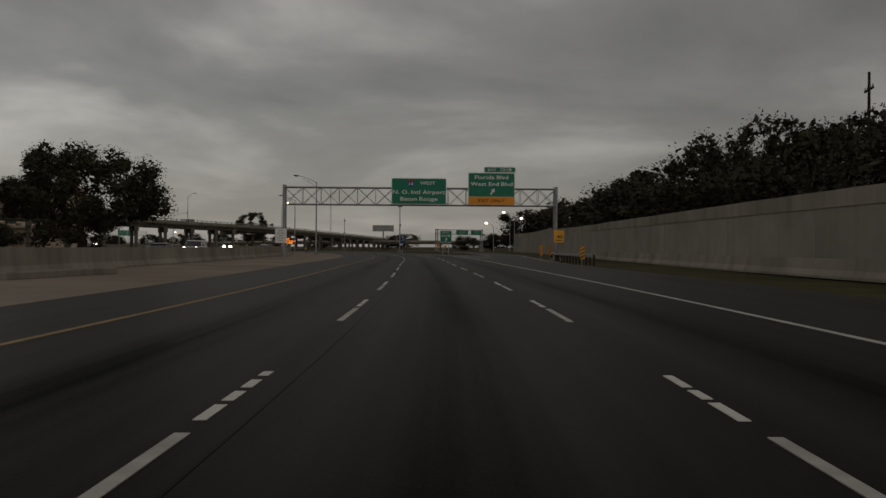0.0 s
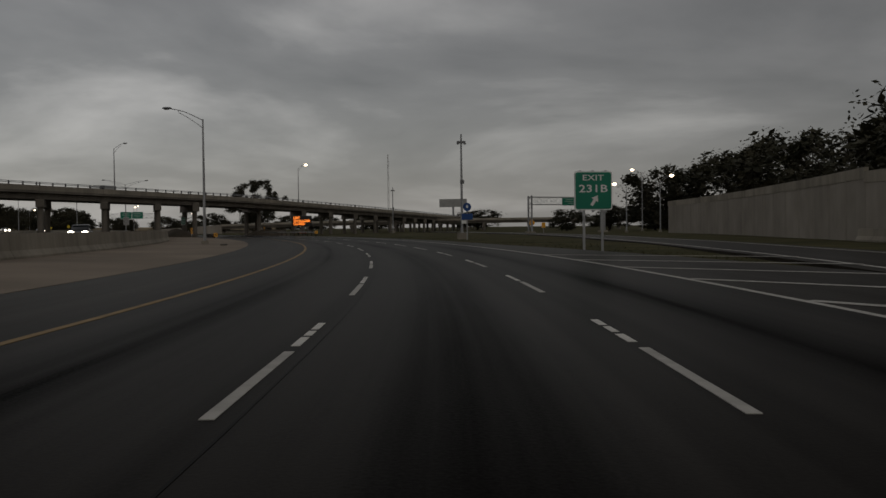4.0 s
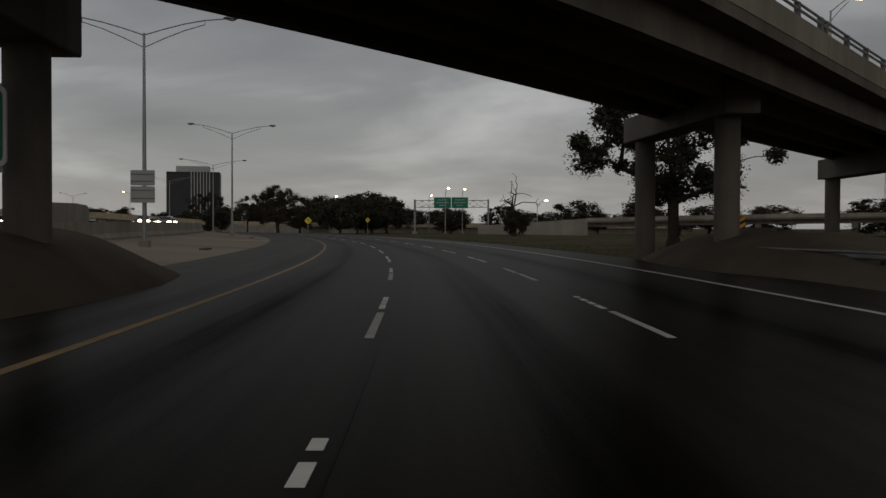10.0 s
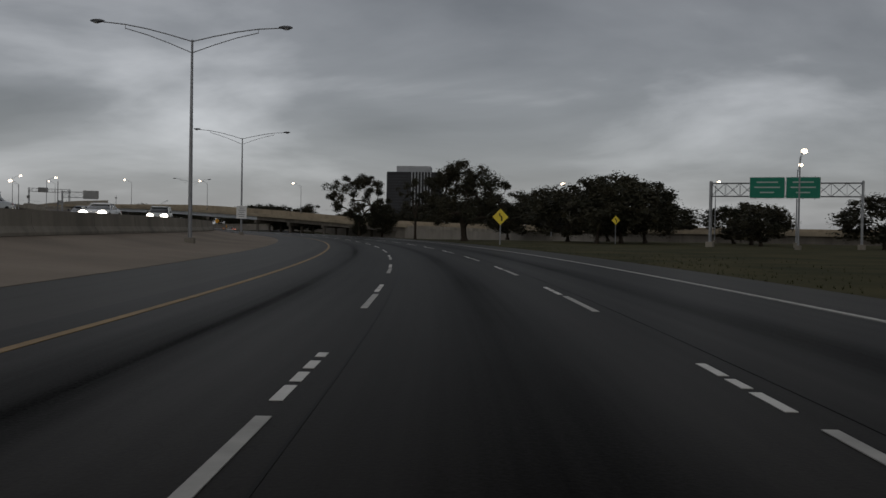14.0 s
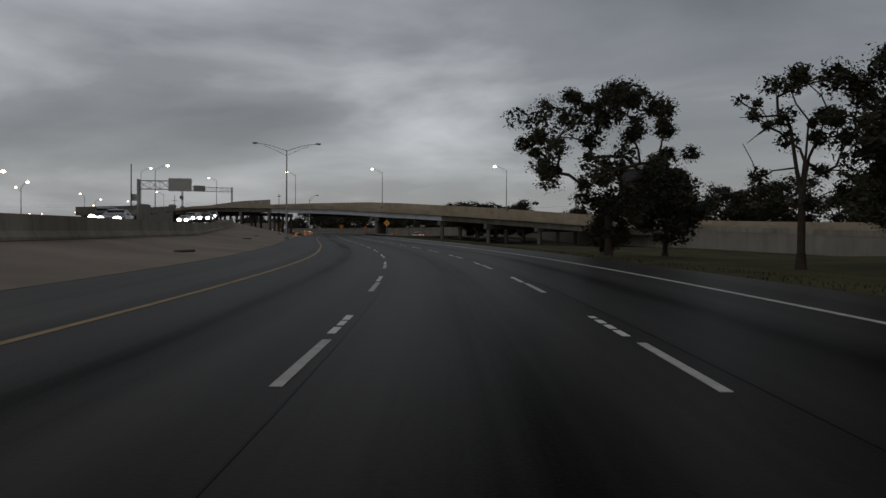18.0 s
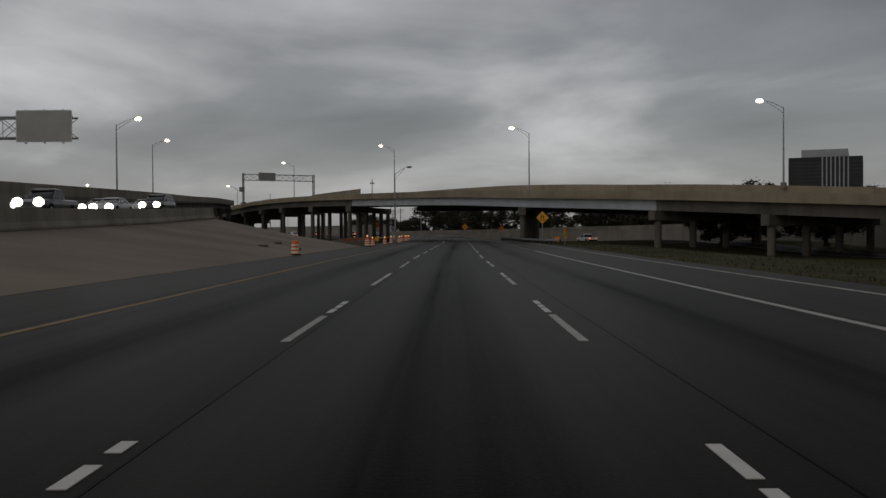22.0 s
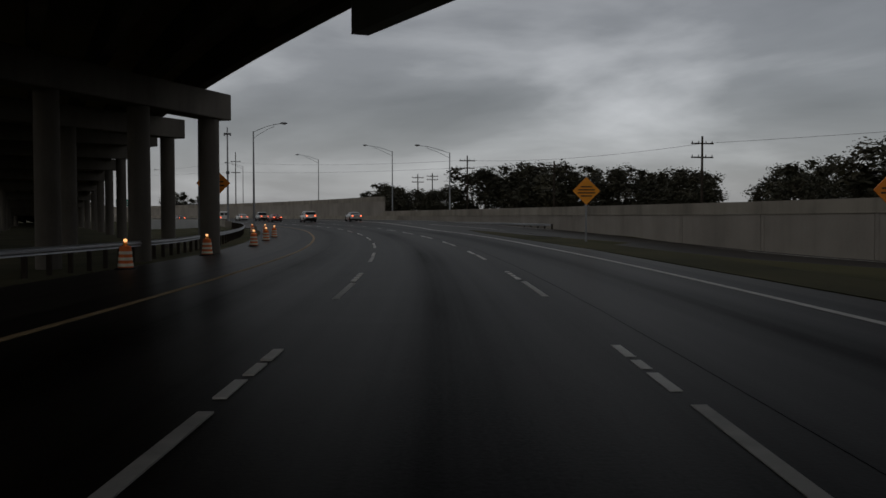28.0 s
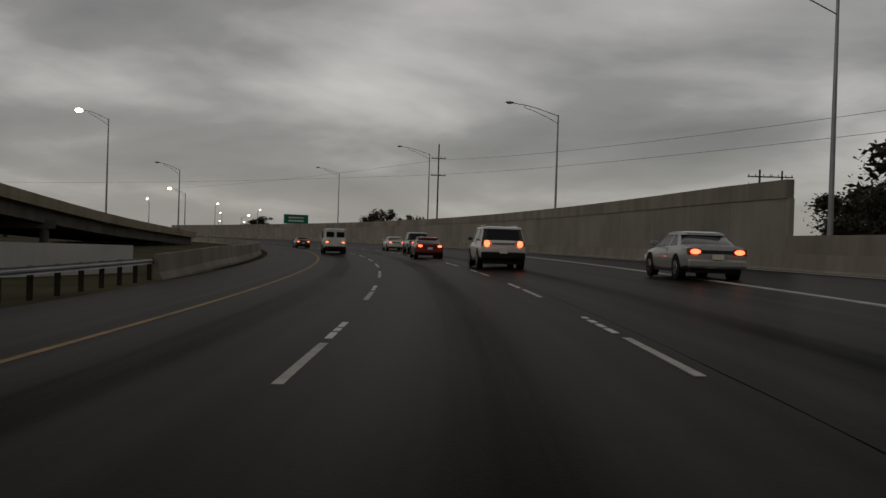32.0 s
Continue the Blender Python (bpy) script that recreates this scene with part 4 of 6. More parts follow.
# things: gantries, lamps, signs
def gantry(name, m, x0, x1, z0, z1, label, post_w=0.32, posts=2):
    """A four-chord box truss on two-legged posts. x0, x1: the posts; z0, z1: the truss's chords."""
    g = thing(name, m, label, "gantry")
    dy = 0.55
    for x in (x0, x1)[:posts]:
        post = part("post", Build().tube([(x, -dy, -0.4), (x, -dy, z1 + 0.25)], post_w / 2, 10).tube([(x, dy, -0.4), (x, dy, z1 + 0.25)], post_w / 2, 10), STEEL, g, "paired round steel post", True)
        for k in range(int(z1 / 0.9)):
            part("lacing", Build().tube([(x, -dy if k % 2 else dy, 0.6 + 0.9 * k), (x, dy if k % 2 else -dy, 1.5 + 0.9 * k)], 0.045, 5), STEEL, post)
        part("footing", Build().box(x - 0.5, x + 0.5, -1.0, 1.0, -0.5, 0.25, bevel=0.05), CONCRETE, g)
    for y in (-dy, dy):
        for z in (z0, z1):
            part("chord", Build().tube([(x0, y, z), (x1, y, z)], 0.075, 8), STEEL, g, smooth=True)
    n = max(4, round((x1 - x0) / 2.0))
    for k in range(n):
        a, b_ = x0 + (x1 - x0) * k / n, x0 + (x1 - x0) * (k + 1) / n
        rods = [((a, y, z0), (q, y, z)) for y in (-dy, dy) for q, z in ((a, z1), (b_, z1))] + [((a, y, z1), (b_, y, z0)) for y in (-dy, dy)]
        for p, q in rods + [((a, -dy, z), (b_, dy, z)) for z in (z0, z1)]:
            part("brace", Build().tube([p, q], 0.028, 5), STEEL, g)
    return g


def arrow_up_right(parent, x, z, size, mat, y):
    b = Build()
    m = Matrix.Translation((x, y, z)) @ Matrix.Rotation(radians(32), 4, "Y")
    for poly in ([(-0.13, -0.5), (0.13, -0.5), (0.13, 0.12), (-0.13, 0.12)], [(-0.36, 0.06), (0.36, 0.06), (0.0, 0.55)]):
        b.loft([[m @ Vector((px * size, 0.01, pz * size)) for px, pz in poly], [m @ Vector((px * size, -0.006, pz * size)) for px, pz in poly]])
    return part("arrow", b, mat, parent)


def guide_sign(m, w, h, lines, label, yellow=0.0, mat=None, group=""):
    """A road guide sign; lines of (text, size, x, z). The sheet's lower left corner is at (-w/2, 0)."""
    sg = thing("guide_sign", m, label, "road sign", group)
    part("border", panel(-w / 2, w / 2, 0, h, 0.0, 0.05), SIGN_WHITE, sg)
    part("sheet", panel(-w / 2 + 0.06, w / 2 - 0.06, 0.06 + yellow, h - 0.06, -0.012, 0.03), mat or SIGN_GREEN, sg)
    if yellow:
        part("lower_sheet", panel(-w / 2 + 0.03, w / 2 - 0.03, 0.03, yellow + 0.03, -0.012, 0.03), SIGN_AMBER, sg, "amber lower strip")
    for k in range(3):
        x = -w / 2 + w * (k + 0.5) / 3
        part("stiffener", Build().box(x - 0.06, x + 0.06, 0.05, 0.17, -0.1, h + 0.05), STEEL, sg)
    for text, size, x, z in lines:
        lettering(text, size, SIGN_WHITE, sg, (x, -0.017, z))
    return sg


GA = stand(91, 0.3, -0.15)
gantry_a = gantry("sign_gantry", GA, -15.0, 14.6, 5.95, 7.8, "galvanised steel box-truss sign gantry across the road")
s1 = guide_sign(GA @ Matrix.Translation((-0.45, -0.85, 6.0)), 5.95, 2.85,
                [("WEST", 0.46, 0.95, 2.3), ("N. O. Intl Airport", 0.58, 0.0, 1.32), ("Baton Rouge", 0.58, 0.0, 0.58)], "large green overhead guide sign with white lettering")
shield = Build().loft([[(-0.85 + x, y, 2.28 + z) for x, z in ((-0.33, 0.3), (-0.38, 0.0), (-0.2, -0.32), (0, -0.42), (0.2, -0.32), (0.38, 0.0), (0.33, 0.3), (0, 0.36))] for y in (0.02, -0.018)])
part("route_shield", shield, SIGN_BLUE, s1, "blue route shield with a red top")
part("shield_top", Build().loft([[(-0.85 + x, y, 2.28 + z) for x, z in ((-0.33, 0.3), (-0.355, 0.15), (0.355, 0.15), (0.33, 0.3), (0, 0.36))] for y in (0.02, -0.022)]), SIGN_RED, s1)
lettering("10", 0.42, SIGN_WHITE, s1, (-0.85, -0.024, 2.2))
s2 = guide_sign(GA @ Matrix.Translation((7.45, -0.85, 6.0)), 5.1, 3.5,
                [("Florida Blvd", 0.57, 0.0, 2.98), ("West End Blvd", 0.57, 0.0, 2.26)], "green overhead exit sign with an amber lower strip", 0.85)
arrow_up_right(s2, 0.1, 1.45, 0.75, SIGN_WHITE, -0.015)
lettering("EXIT ONLY", 0.42, SIGN_BLACK, s2, (0, -0.018, 0.45))
tab = guide_sign(GA @ Matrix.Translation((8.35, -0.85, 9.52)), 3.45, 0.62, [("EXIT", 0.34, -0.85, 0.3), ("231B", 0.46, 0.65, 0.31)], "small green exit number tab above the exit sign")
wb = thing("notice_board", GA @ Matrix.Translation((-15.3, -0.75, 1.75)), "white notice board with unreadable lines on the gantry post", "road sign")
part("sheet", panel(-0.62, 0.62, 0, 1.55, 0, 0.04, 0.06), SIGN_WHITE, wb)
for k, w in enumerate((0.3, 0.42, 0.25, 0.4, 0.22)):
    part("text_bar", Build().box(-w, w, -0.012, 0, 1.28 - 0.26 * k, 1.34 - 0.26 * k), SIGN_GREY, wb)
yb = thing("advisory_sign", GA @ Matrix.Translation((14.9, -0.75, 1.95)), "yellow advisory speed sign on the gantry post", "road sign")
part("sheet", panel(-0.55, 0.55, 0, 1.35, 0, 0.04, 0.06), SIGN_YELLOW, yb)
lettering("45", 0.5, SIGN_BLACK, yb, (0.08, -0.006, 0.62))
part("text_bar", Build().box(-0.3, 0.3, -0.012, 0, 0.2, 0.28), SIGN_BLACK, yb)


def street_lamp(m, tall, arms, lit, label, arm=2.6, group="street lamps"):
    """A tapered pole with one or two truss arms. arms: directions in degrees; lit: whether its lamps burn."""
    lp = thing("street_lamp", m, label, "street lamp", group)
    part("pole", Build().tube([(0, 0, -0.3), (0, 0, tall * 0.5), (0, 0, tall)], [0.13, 0.1, 0.065], 10), STEEL, lp, smooth=True)
    part("base", Build().box(-0.28, 0.28, -0.28, 0.28, -0.4, 0.35, bevel=0.04), CONCRETE, lp)
    for a in arms:
        c, s = math.cos(radians(a)), math.sin(radians(a))
        hi = [(c * arm * t, s * arm * t, tall - 0.1 + 0.95 * math.sin(t * 1.45)) for t in (0, 0.25, 0.5, 0.75, 1)]
        lo = [(c * arm * t, s * arm * t, tall - 0.75 + 1.5 * math.sin(t * 1.35)) for t in (0, 0.25, 0.5, 0.75)]
        part("arm", Build().tube(hi, 0.035, 6).tube(lo + [hi[3]], 0.028, 6), STEEL, lp, "trussed steel arm")
        e = Vector((c * (arm + 0.3), s * (arm + 0.3), tall + 0.85))
        mm = Matrix.Translation(e) @ Matrix.Rotation(radians(a), 4, "Z")
        head = part("head", Build().ball((0, 0, 0.04), 0.42, 0.17, 0.11, 10, 5), DARK_STEEL if not lit else STEEL, lp, "cobra-head luminaire", True, mm)
        # a lit lens is oversized: the ball's shape includes the halo of glare
        part("lens", Build().ball((0.05, 0, -0.06), 0.48 if lit else 0.2, 0.34 if lit else 0.15, 0.27 if lit else 0.05, 10, 5), LAMP_ON if lit else SIGN_BACK, head, "glowing lens enlarged to the size of its glare" if lit else "unlit lens", True)
    return lp


UNLIT, LIT = "unlit galvanised street lamp on a tapered pole", "lit galvanised street lamp with a warm glowing head"
for s, d in ((128, -12.7), (187, -12.3)):
    street_lamp(stand(s, d, 0), 10.6, (180,), False, UNLIT)
street_lamp(stand(330, -13.35, 0.2), 11.2, (180, 0), False, "unlit double-armed street lamp on the paved apron", 4.2)
street_lamp(stand(756, -7.95, -0.03), 9.0, (0,), False, UNLIT, 1.6)
for s, reach in ((391, 4.2), (452, 5.0), (516, 5.0), (642, 3.8)):
    street_lamp(stand(s, -12.5 if s < 600 else -9.6, 0.2 if s < 600 else 0.0), 11.7, (180, 0), False, "unlit double-armed street lamp on the paved apron", reach)
wsm = thing("notice_board", stand(329.7, -13.35, 2.5), "grey notice plates seen from behind on the double-armed lamp post", "road sign")
for z0, z1 in ((0.0, 0.86), (0.9, 1.7)):
    plate = part("plate", panel(-0.62, 0.62, z0, z1, -0.16, 0.04, 0.05), SIGN_BACK, wsm, "bare grey plate")
    for z in (z0 + 0.2, z1 - 0.24):
        part("stiffener", Build().box(-0.6, 0.6, -0.185, -0.162, z, z + 0.05), DARK_STEEL, plate)
wsn = thing("notice_board", stand(515.7, -12.5, 2.2), "white notice board on the lamp post", "road sign")
part("sheet", panel(-0.6, 0.6, 0, 1.5, -0.16, 0.04, 0.06), SIGN_WHITE, wsn)
for k, w in enumerate((0.32, 0.45, 0.3, 0.42, 0.3)):
    part("text_bar", Build().box(-w, w, -0.172, -0.16, 1.22 - 0.25 * k, 1.28 - 0.25 * k), SIGN_GREY, wsn)


def lamp_at(x, y, z_top, tall, a, lit=True, arm=2.6):
    return street_lamp(Matrix.Translation((x, y, z_top - tall - 0.8)), tall, (a,), lit, LIT if lit else UNLIT, arm)


lamp_at(-73.5, 280.1, 16.3, 8.5, 10, False, 1.6)
lamp_at(-59.2, 357.0, 17.2, 9.2, 0, True, 1.6)


def lamp_head(x, y, z, a, tall, lit=True, arm=2.6):
    """A lamp whose head is at the place given, on an arm that points a degrees."""
    c, n = math.cos(radians(a)), math.sin(radians(a))
    return lamp_at(x - c * (arm + 0.3), y - n * (arm + 0.3), z, tall, a, lit, arm)


for x, y, z, tall in ((-440.4, 614.2, 19.0, 10.2), (-386.8, 616.2, 17.2, 9.6), (-498.5, 616.5, 20.8, 10.6), (-566, 617.0, 21.5, 10.4)):
    lamp_head(x, y, z, -118, tall)
lamp_head(-435.1, 551.2, 16.9, 62, 9.8)
lamp_head(-495.8, 568.6, 19.9, 62, 10.6)
for s, d, z, a, lit, tall in ((933, 17.6, 10.5, 180, False, 9.7), (960, 16.6, 12.4, 180, False, 11.4), (1007, 16.6, 13.7, 180, False, 12.7), (1062, 16.6, 14.8, 180, False, 13.8), (1120, 16.6, 15.4, 180, False, 14.4),
                             (911, -9.6, 11.0, 0, False, 10.4), (1074, -18.5, 11.5, 180, False, 9), (1135, -12, 10.4, 180, True, 9)):
    p = road(s, d)
    street_lamp(Matrix.Translation((p.x, p.y, z - tall - 0.8)) @ Matrix.Rotation(heading(s), 4, "Z"), tall, (a,), lit, LIT if lit else UNLIT, 4.2 if d > 10 else 2.9)


for x, y, z, tall, lit in ((-631.0, 622.6, 4.9, 12.2, True), (-681.0, 626.2, 2.4, 11.6, True)):
    street_lamp(Matrix.Translation((x, y, z)) @ Matrix.Rotation(heading(1000), 4, "Z"), tall, (180,), lit, LIT, 2.9)


# trees
def leaf_cloud(b, centre, radius, count, size, gen, flat=0.82):
    """Small pointed leaves in a flattened ball; those inside are larger, so that the clump is dense and its outline fine."""
    p = gen.normal(size=(count, 3))
    p *= (gen.uniform(0.02, 1.0, count) ** 0.45 / np.linalg.norm(p, axis=1))[:, None]
    inner = np.where(np.linalg.norm(p, axis=1) < 0.68, 2.0, 0.8)
    p = np.array(centre) + p * (radius, radius, radius * flat)
    u = gen.uniform(-1, 1, (count, 3)) * (1, 1, 0.7)
    u /= np.linalg.norm(u, axis=1)[:, None]
    v = np.cross(u, gen.uniform(-1, 1, (count, 3)))
    v /= np.maximum(np.linalg.norm(v, axis=1), 0.05)[:, None]
    sz = (size * gen.uniform(0.6, 1.4, count) * inner)[:, None]
    k = len(b.v)
    b.v += np.stack([p - u * sz, p + v * sz * 0.45, p + u * sz, p - v * sz * 0.45], 1).reshape(-1, 3).tolist()
    b.f += (np.arange(count)[:, None] * 4 + np.arange(4) + k).tolist()


def tree(m, tall, wide, label, seed=1, trunk=0.35, limbs=9, leaves=3200, leaf=0.24, clump=1.2, low=0.28, name="oak_tree", bare=0.0, rough=0.35):
    """A tree grown towards places scattered in an uneven crown: each joins the nearest limb, limbs thicken by what they carry, and leaves sit in clumps at the ends."""
    rnd, gen = random.Random(seed), np.random.default_rng(seed)
    t = thing(name, m, label, "tree")
    wood, crown = Build(), Build()
    lean = Vector((rnd.uniform(-0.05, 0.05), rnd.uniform(-0.05, 0.05), 0)) * tall
    places = [Vector((0, 0, 0.15)), lean * 0.3 + Vector((0, 0, tall * low * 0.6)), lean * 0.5 + Vector((0, 0, tall * low))]
    parent = [None, 0, 1]
    lead = rnd.uniform(0, 6.28)
    for k in range(3):
        a = lead + 2.1 * k + rnd.uniform(-0.4, 0.4)
        out = wide * rnd.uniform(0.12, 0.28)
        for f in (0.35, 0.7):
            places.append(places[2] + Vector((math.cos(a) * out * f, math.sin(a) * out * f, tall * (1 - low) * f * rnd.uniform(0.55, 0.85))))
            parent.append(2 if f < 0.5 else len(places) - 2)
    half = tall * (1 - low * 0.8) / 2
    middle = Vector((lean.x, lean.y, tall - half))
    aims = []
    while len(aims) < limbs * 5:
        q = Vector((rnd.gauss(0, 1), rnd.gauss(0, 1), rnd.gauss(0, 1))).normalized()
        reach = 1 + rough * 1.6 * noise.noise((q.x * 1.6 + seed, q.y * 1.6, q.z * 1.6))
        reach *= rnd.uniform(0.3, 1.0) ** 0.5
        aims.append(middle + Vector((q.x * wide * reach, q.y * wide * reach, q.z * half * min(1, reach))))
    aims.sort(key=lambda q: (q - places[2]).length)
    ends = []
    for q in aims:
        near = min(range(1, len(places)), key=lambda i: (places[i] - q).length + 0.8 * max(0, places[i].z - q.z))
        bend = places[near].lerp(q, 0.5) + Vector((rnd.uniform(-1, 1), rnd.uniform(-1, 1), rnd.uniform(0, 0.9))) * 0.14 * (q - places[near]).length
        places.append(bend)
        parent.append(near)
        places.append(q)
        parent.append(len(places) - 2)
        ends.append(len(places) - 1)
    load = [1] * len(places)
    for i in range(len(places) - 1, 0, -1):
        load[parent[i]] += load[i]
    girth = [max(trunk * 0.035, trunk * 0.85 * (n / load[0]) ** 0.55) for n in load]
    wood.tube([Vector((0, 0, -0.6)), places[0], places[0].lerp(places[1], 0.3)], [trunk * 1.5, trunk * 1.15, trunk * 0.95], 10)
    for i in range(1, len(places)):
        wood.tube([places[parent[i]], places[i]], [min(girth[parent[i]], girth[i] * 1.35), girth[i]], 8 if girth[i] > trunk * 0.3 else 5)
    part("trunk", wood, BARK, t, smooth=True)
    keep = [i for i in ends if rnd.random() >= bare]
    for i in keep:
        leaf_cloud(crown, places[i] + Vector((0, 0, 0.1)), clump * rnd.uniform(0.45, 1.25), int(leaves / max(1, len(keep)) * rnd.uniform(0.5, 1.5)), leaf, gen)
    if leaves:
        part("crown", crown, LEAF, t)
    return t


tree(stand(558, 28.2, -0.6), 13.4, 8.6, "large broad live oak with dark drooping foliage on the grass", 3, 0.62, 20, 34000, 0.125, 1.75, 0.17)
tree(stand(562, 20.5, -0.6), 11.0, 4.4, "thin half-bare tree with sparse foliage on the grass", 5, 0.26, 8, 3600, 0.10, 0.75, 0.34, bare=0.35, rough=0.6)
tree(stand(577, 14.2, -0.5), 12.2, 5.6, "tall slender oak with ragged foliage beside the shoulder", 7, 0.30, 16, 19000, 0.10, 1.2, 0.3, rough=0.45)
tree(stand(577.6, 14.4, -0.5), 3.4, 1.3, "dense dark ivy bush round the foot of the slender oak", 8, 0.16, 8, 5000, 0.10, 0.75, 0.1, name="shrub")
tree(stand(585, 21, -0.6), 7.2, 2.9, "round dark bushy tree on the grass", 9, 0.25, 12, 14000, 0.12, 1.15, 0.15, rough=0.15)
tree(stand(347, 21.6, -0.1), 13.6, 7.4, "large live oak with spreading limbs beside the bridge", 11, 0.5, 18, 26000, 0.125, 1.5, 0.24)
tree(stand(430, 34, -0.1), 10.4, 3.9, "bare dead tree with twisted limbs and a leafy foot", 13, 0.32, 7, 0, 0.2, 1.0, 0.34, "dead_tree", rough=0.7)
tree(stand(430, 34.6, -0.1), 4.0, 2.4, "low leafy shrub round the dead tree", 14, 0.15, 9, 7000, 0.12, 1.0, 0.1, "shrub")
tree(stand(155, -50, 0), 17.5, 13.0, "huge spreading live oak beyond the opposite carriageway", 15, 0.9, 26, 36000, 0.24, 2.7, 0.1)

# far tower
tower = thing("office_tower", Matrix.Translation((-1100, 1473, 0)) @ Matrix.Rotation(radians(38), 4, "Z"), "tall dark glass office tower with pale ribs, far off", "building")
part("body", Build().box(-40, 40, -32, 32, -1, 86), TOWER_DARK, tower)
for k in range(19):
    part("floor_band", Build().box(-40.2, 40.2, -32.2, 32.2, 3.2 + 4.2 * k, 5.6 + 4.2 * k), TOWER_GLASS, tower)
for k in range(7):
    part("rib", Build().box(-3 + 4.6 * k - 0.75, -3 + 4.6 * k + 0.75, -33.0, -32.1, 0, 90), TOWER_PALE, tower)
part("rooftop_plant", Build().box(-26, 24, -28, 20, 86.003, 95), TOWER_PALE, tower)


# roadside furniture
def guardrail(s0, s1, fd, label, post_step=1.9, z=0.0, flare=False):
    """A W-beam on timber posts along the road."""
    g = thing("guardrail", Matrix(), label, "guardrail")
    sec = [(0.0, 0.50), (-0.05, 0.545), (0.02, 0.59), (0.02, 0.63), (-0.05, 0.675), (0.0, 0.72), (0.03, 0.72), (0.0, 0.675), (0.055, 0.63), (0.055, 0.59), (0.0, 0.545), (0.03, 0.50)]
    n = max(1, round((s1 - s0) / 3.81))
    for k in range(n):
        a, b = s0 + (s1 - s0) * k / n, s0 + (s1 - s0) * (k + 1) / n
        part("rail_beam", Build().loft([[road(s, fd(s) + x, h + z + bank_z(s, min(fd(s), 0))) for x, h in sec] for s in (a, (a + b) / 2, b + 0.03)]), STEEL, g)
    m = int((s1 - s0) / post_step)
    pm = Build().box(-0.07, 0.07, -0.06, 0.06, -0.4, 0.72, bevel=0.015).mesh("rail_post", TIMBER)
    for k in range(m + 1):
        s = s0 + (s1 - s0) * k / m
        part("rail_post", pm, TIMBER, g, m=stand(s, fd(s) + (0.15 if fd(s) > 0 else -0.12), z + bank_z(s, min(fd(s), 0))))
    return g


def interp_d(*pairs):
    xs, ys = [p[0] for p in pairs], [p[1] for p in pairs]
    return lambda s: float(np.interp(s, xs, ys))


guardrail(58, 104, interp_d((58, 12.6), (80, 13.2), (104, 16.5)), "galvanised guardrail in front of the gantry post and noise wall")
guardrail(257, 280, interp_d((257, -8.0), (265, -7.0), (280, -6.4)), "galvanised guardrail leading to the bridge column", z=-0.12)
guardrail(281, 306, interp_d((281, 13.8), (290, 12.4), (306, 9.9)), "galvanised guardrail flared away at its end")
guardrail(764, 958, interp_d((764, -10.9), (775, -10.2), (860, -10.9), (900, -10.8), (958, -9.8)), "long galvanised guardrail on timber posts beside the shoulder")
guardrail(738, 798, interp_d((738, 11.5), (752, 9.2), (798, 8.9)), "galvanised guardrail in front of the flyover columns", z=-0.3)
guardrail(892, 952, interp_d((892, 17.2), (905, 16.5), (925, 15.5), (952, 14.9)), "galvanised guardrail along the entry ramp", z=-0.3)
barrier("barrier_left_end", 958, 1320, interp_d((958, -9.7), (1320, -9.4)), lambda s: float(np.interp(s, [958, 972], [-0.6, -0.42])), 1.0, "weathered concrete barrier beside the left shoulder")


def heap(name, m, rx, ry, rz, label, mat, seed):
    """A low uneven bank."""
    b = Build()
    n, k = 14, 18
    for i in range(n + 1):
        r = i / n
        for j in range(k):
            a = 2 * math.pi * j / k
            h = rz * (1 - r * r) ** 1.1 * (1 + 0.25 * noise.noise((math.cos(a) * 2 + seed, math.sin(a) * 2, r * 2)))
            w = 1 + 0.12 * noise.noise((math.cos(a) + seed * 3, math.sin(a), 5))
            b.v.append((rx * r * w * math.cos(a), ry * r * w * math.sin(a), h - 0.15 * (i == n)))
    for i in range(n):
        for j in range(k):
            b.f.append((i * k + j, (i + 1) * k + j, (i + 1) * k + (j + 1) % k, i * k + (j + 1) % k))
    ob = part(name, b, mat, None, label, True, m)
    return tagged(ob, category="bank")


heap("earth_bank", stand(294, -9.0, -0.05), 3.4, 14.0, 1.45, "brown-grey paved bank round the bridge columns", EARTH, 2)
heap("earth_bank", stand(309, 11.9, -0.05), 3.6, 12.0, 1.25, "brown-grey paved bank round the bridge columns", EARTH, 5)
heap("earth_bank", stand(800, -16.5, -0.2), 5.0, 30.0, 0.7, "low bare bank under the flyover", EARTH, 8)


def object_marker(m, label="black and yellow striped object marker on a short post"):
    o = thing("object_marker", m, label, "road sign", "object markers")
    part("post", Build().box(-0.03, 0.03, 0.0, 0.05, -0.3, 1.0), STEEL, o)
    part("sheet", Build().box(-0.18, 0.18, -0.02, 0.0, 0.55, 1.6), SIGN_YELLOW, o)
    for k in range(4):
        z = 0.58 + 0.27 * k
        part("stripe", Build().loft([[(-0.18, y, z), (0.18, y, z + 0.22), (0.18, y, z + 0.34 if z + 0.34 < 1.6 else 1.6), (-0.18, y, z + 0.12)] for y in (-0.005, -0.026)]), SIGN_BLACK, o)
    return o


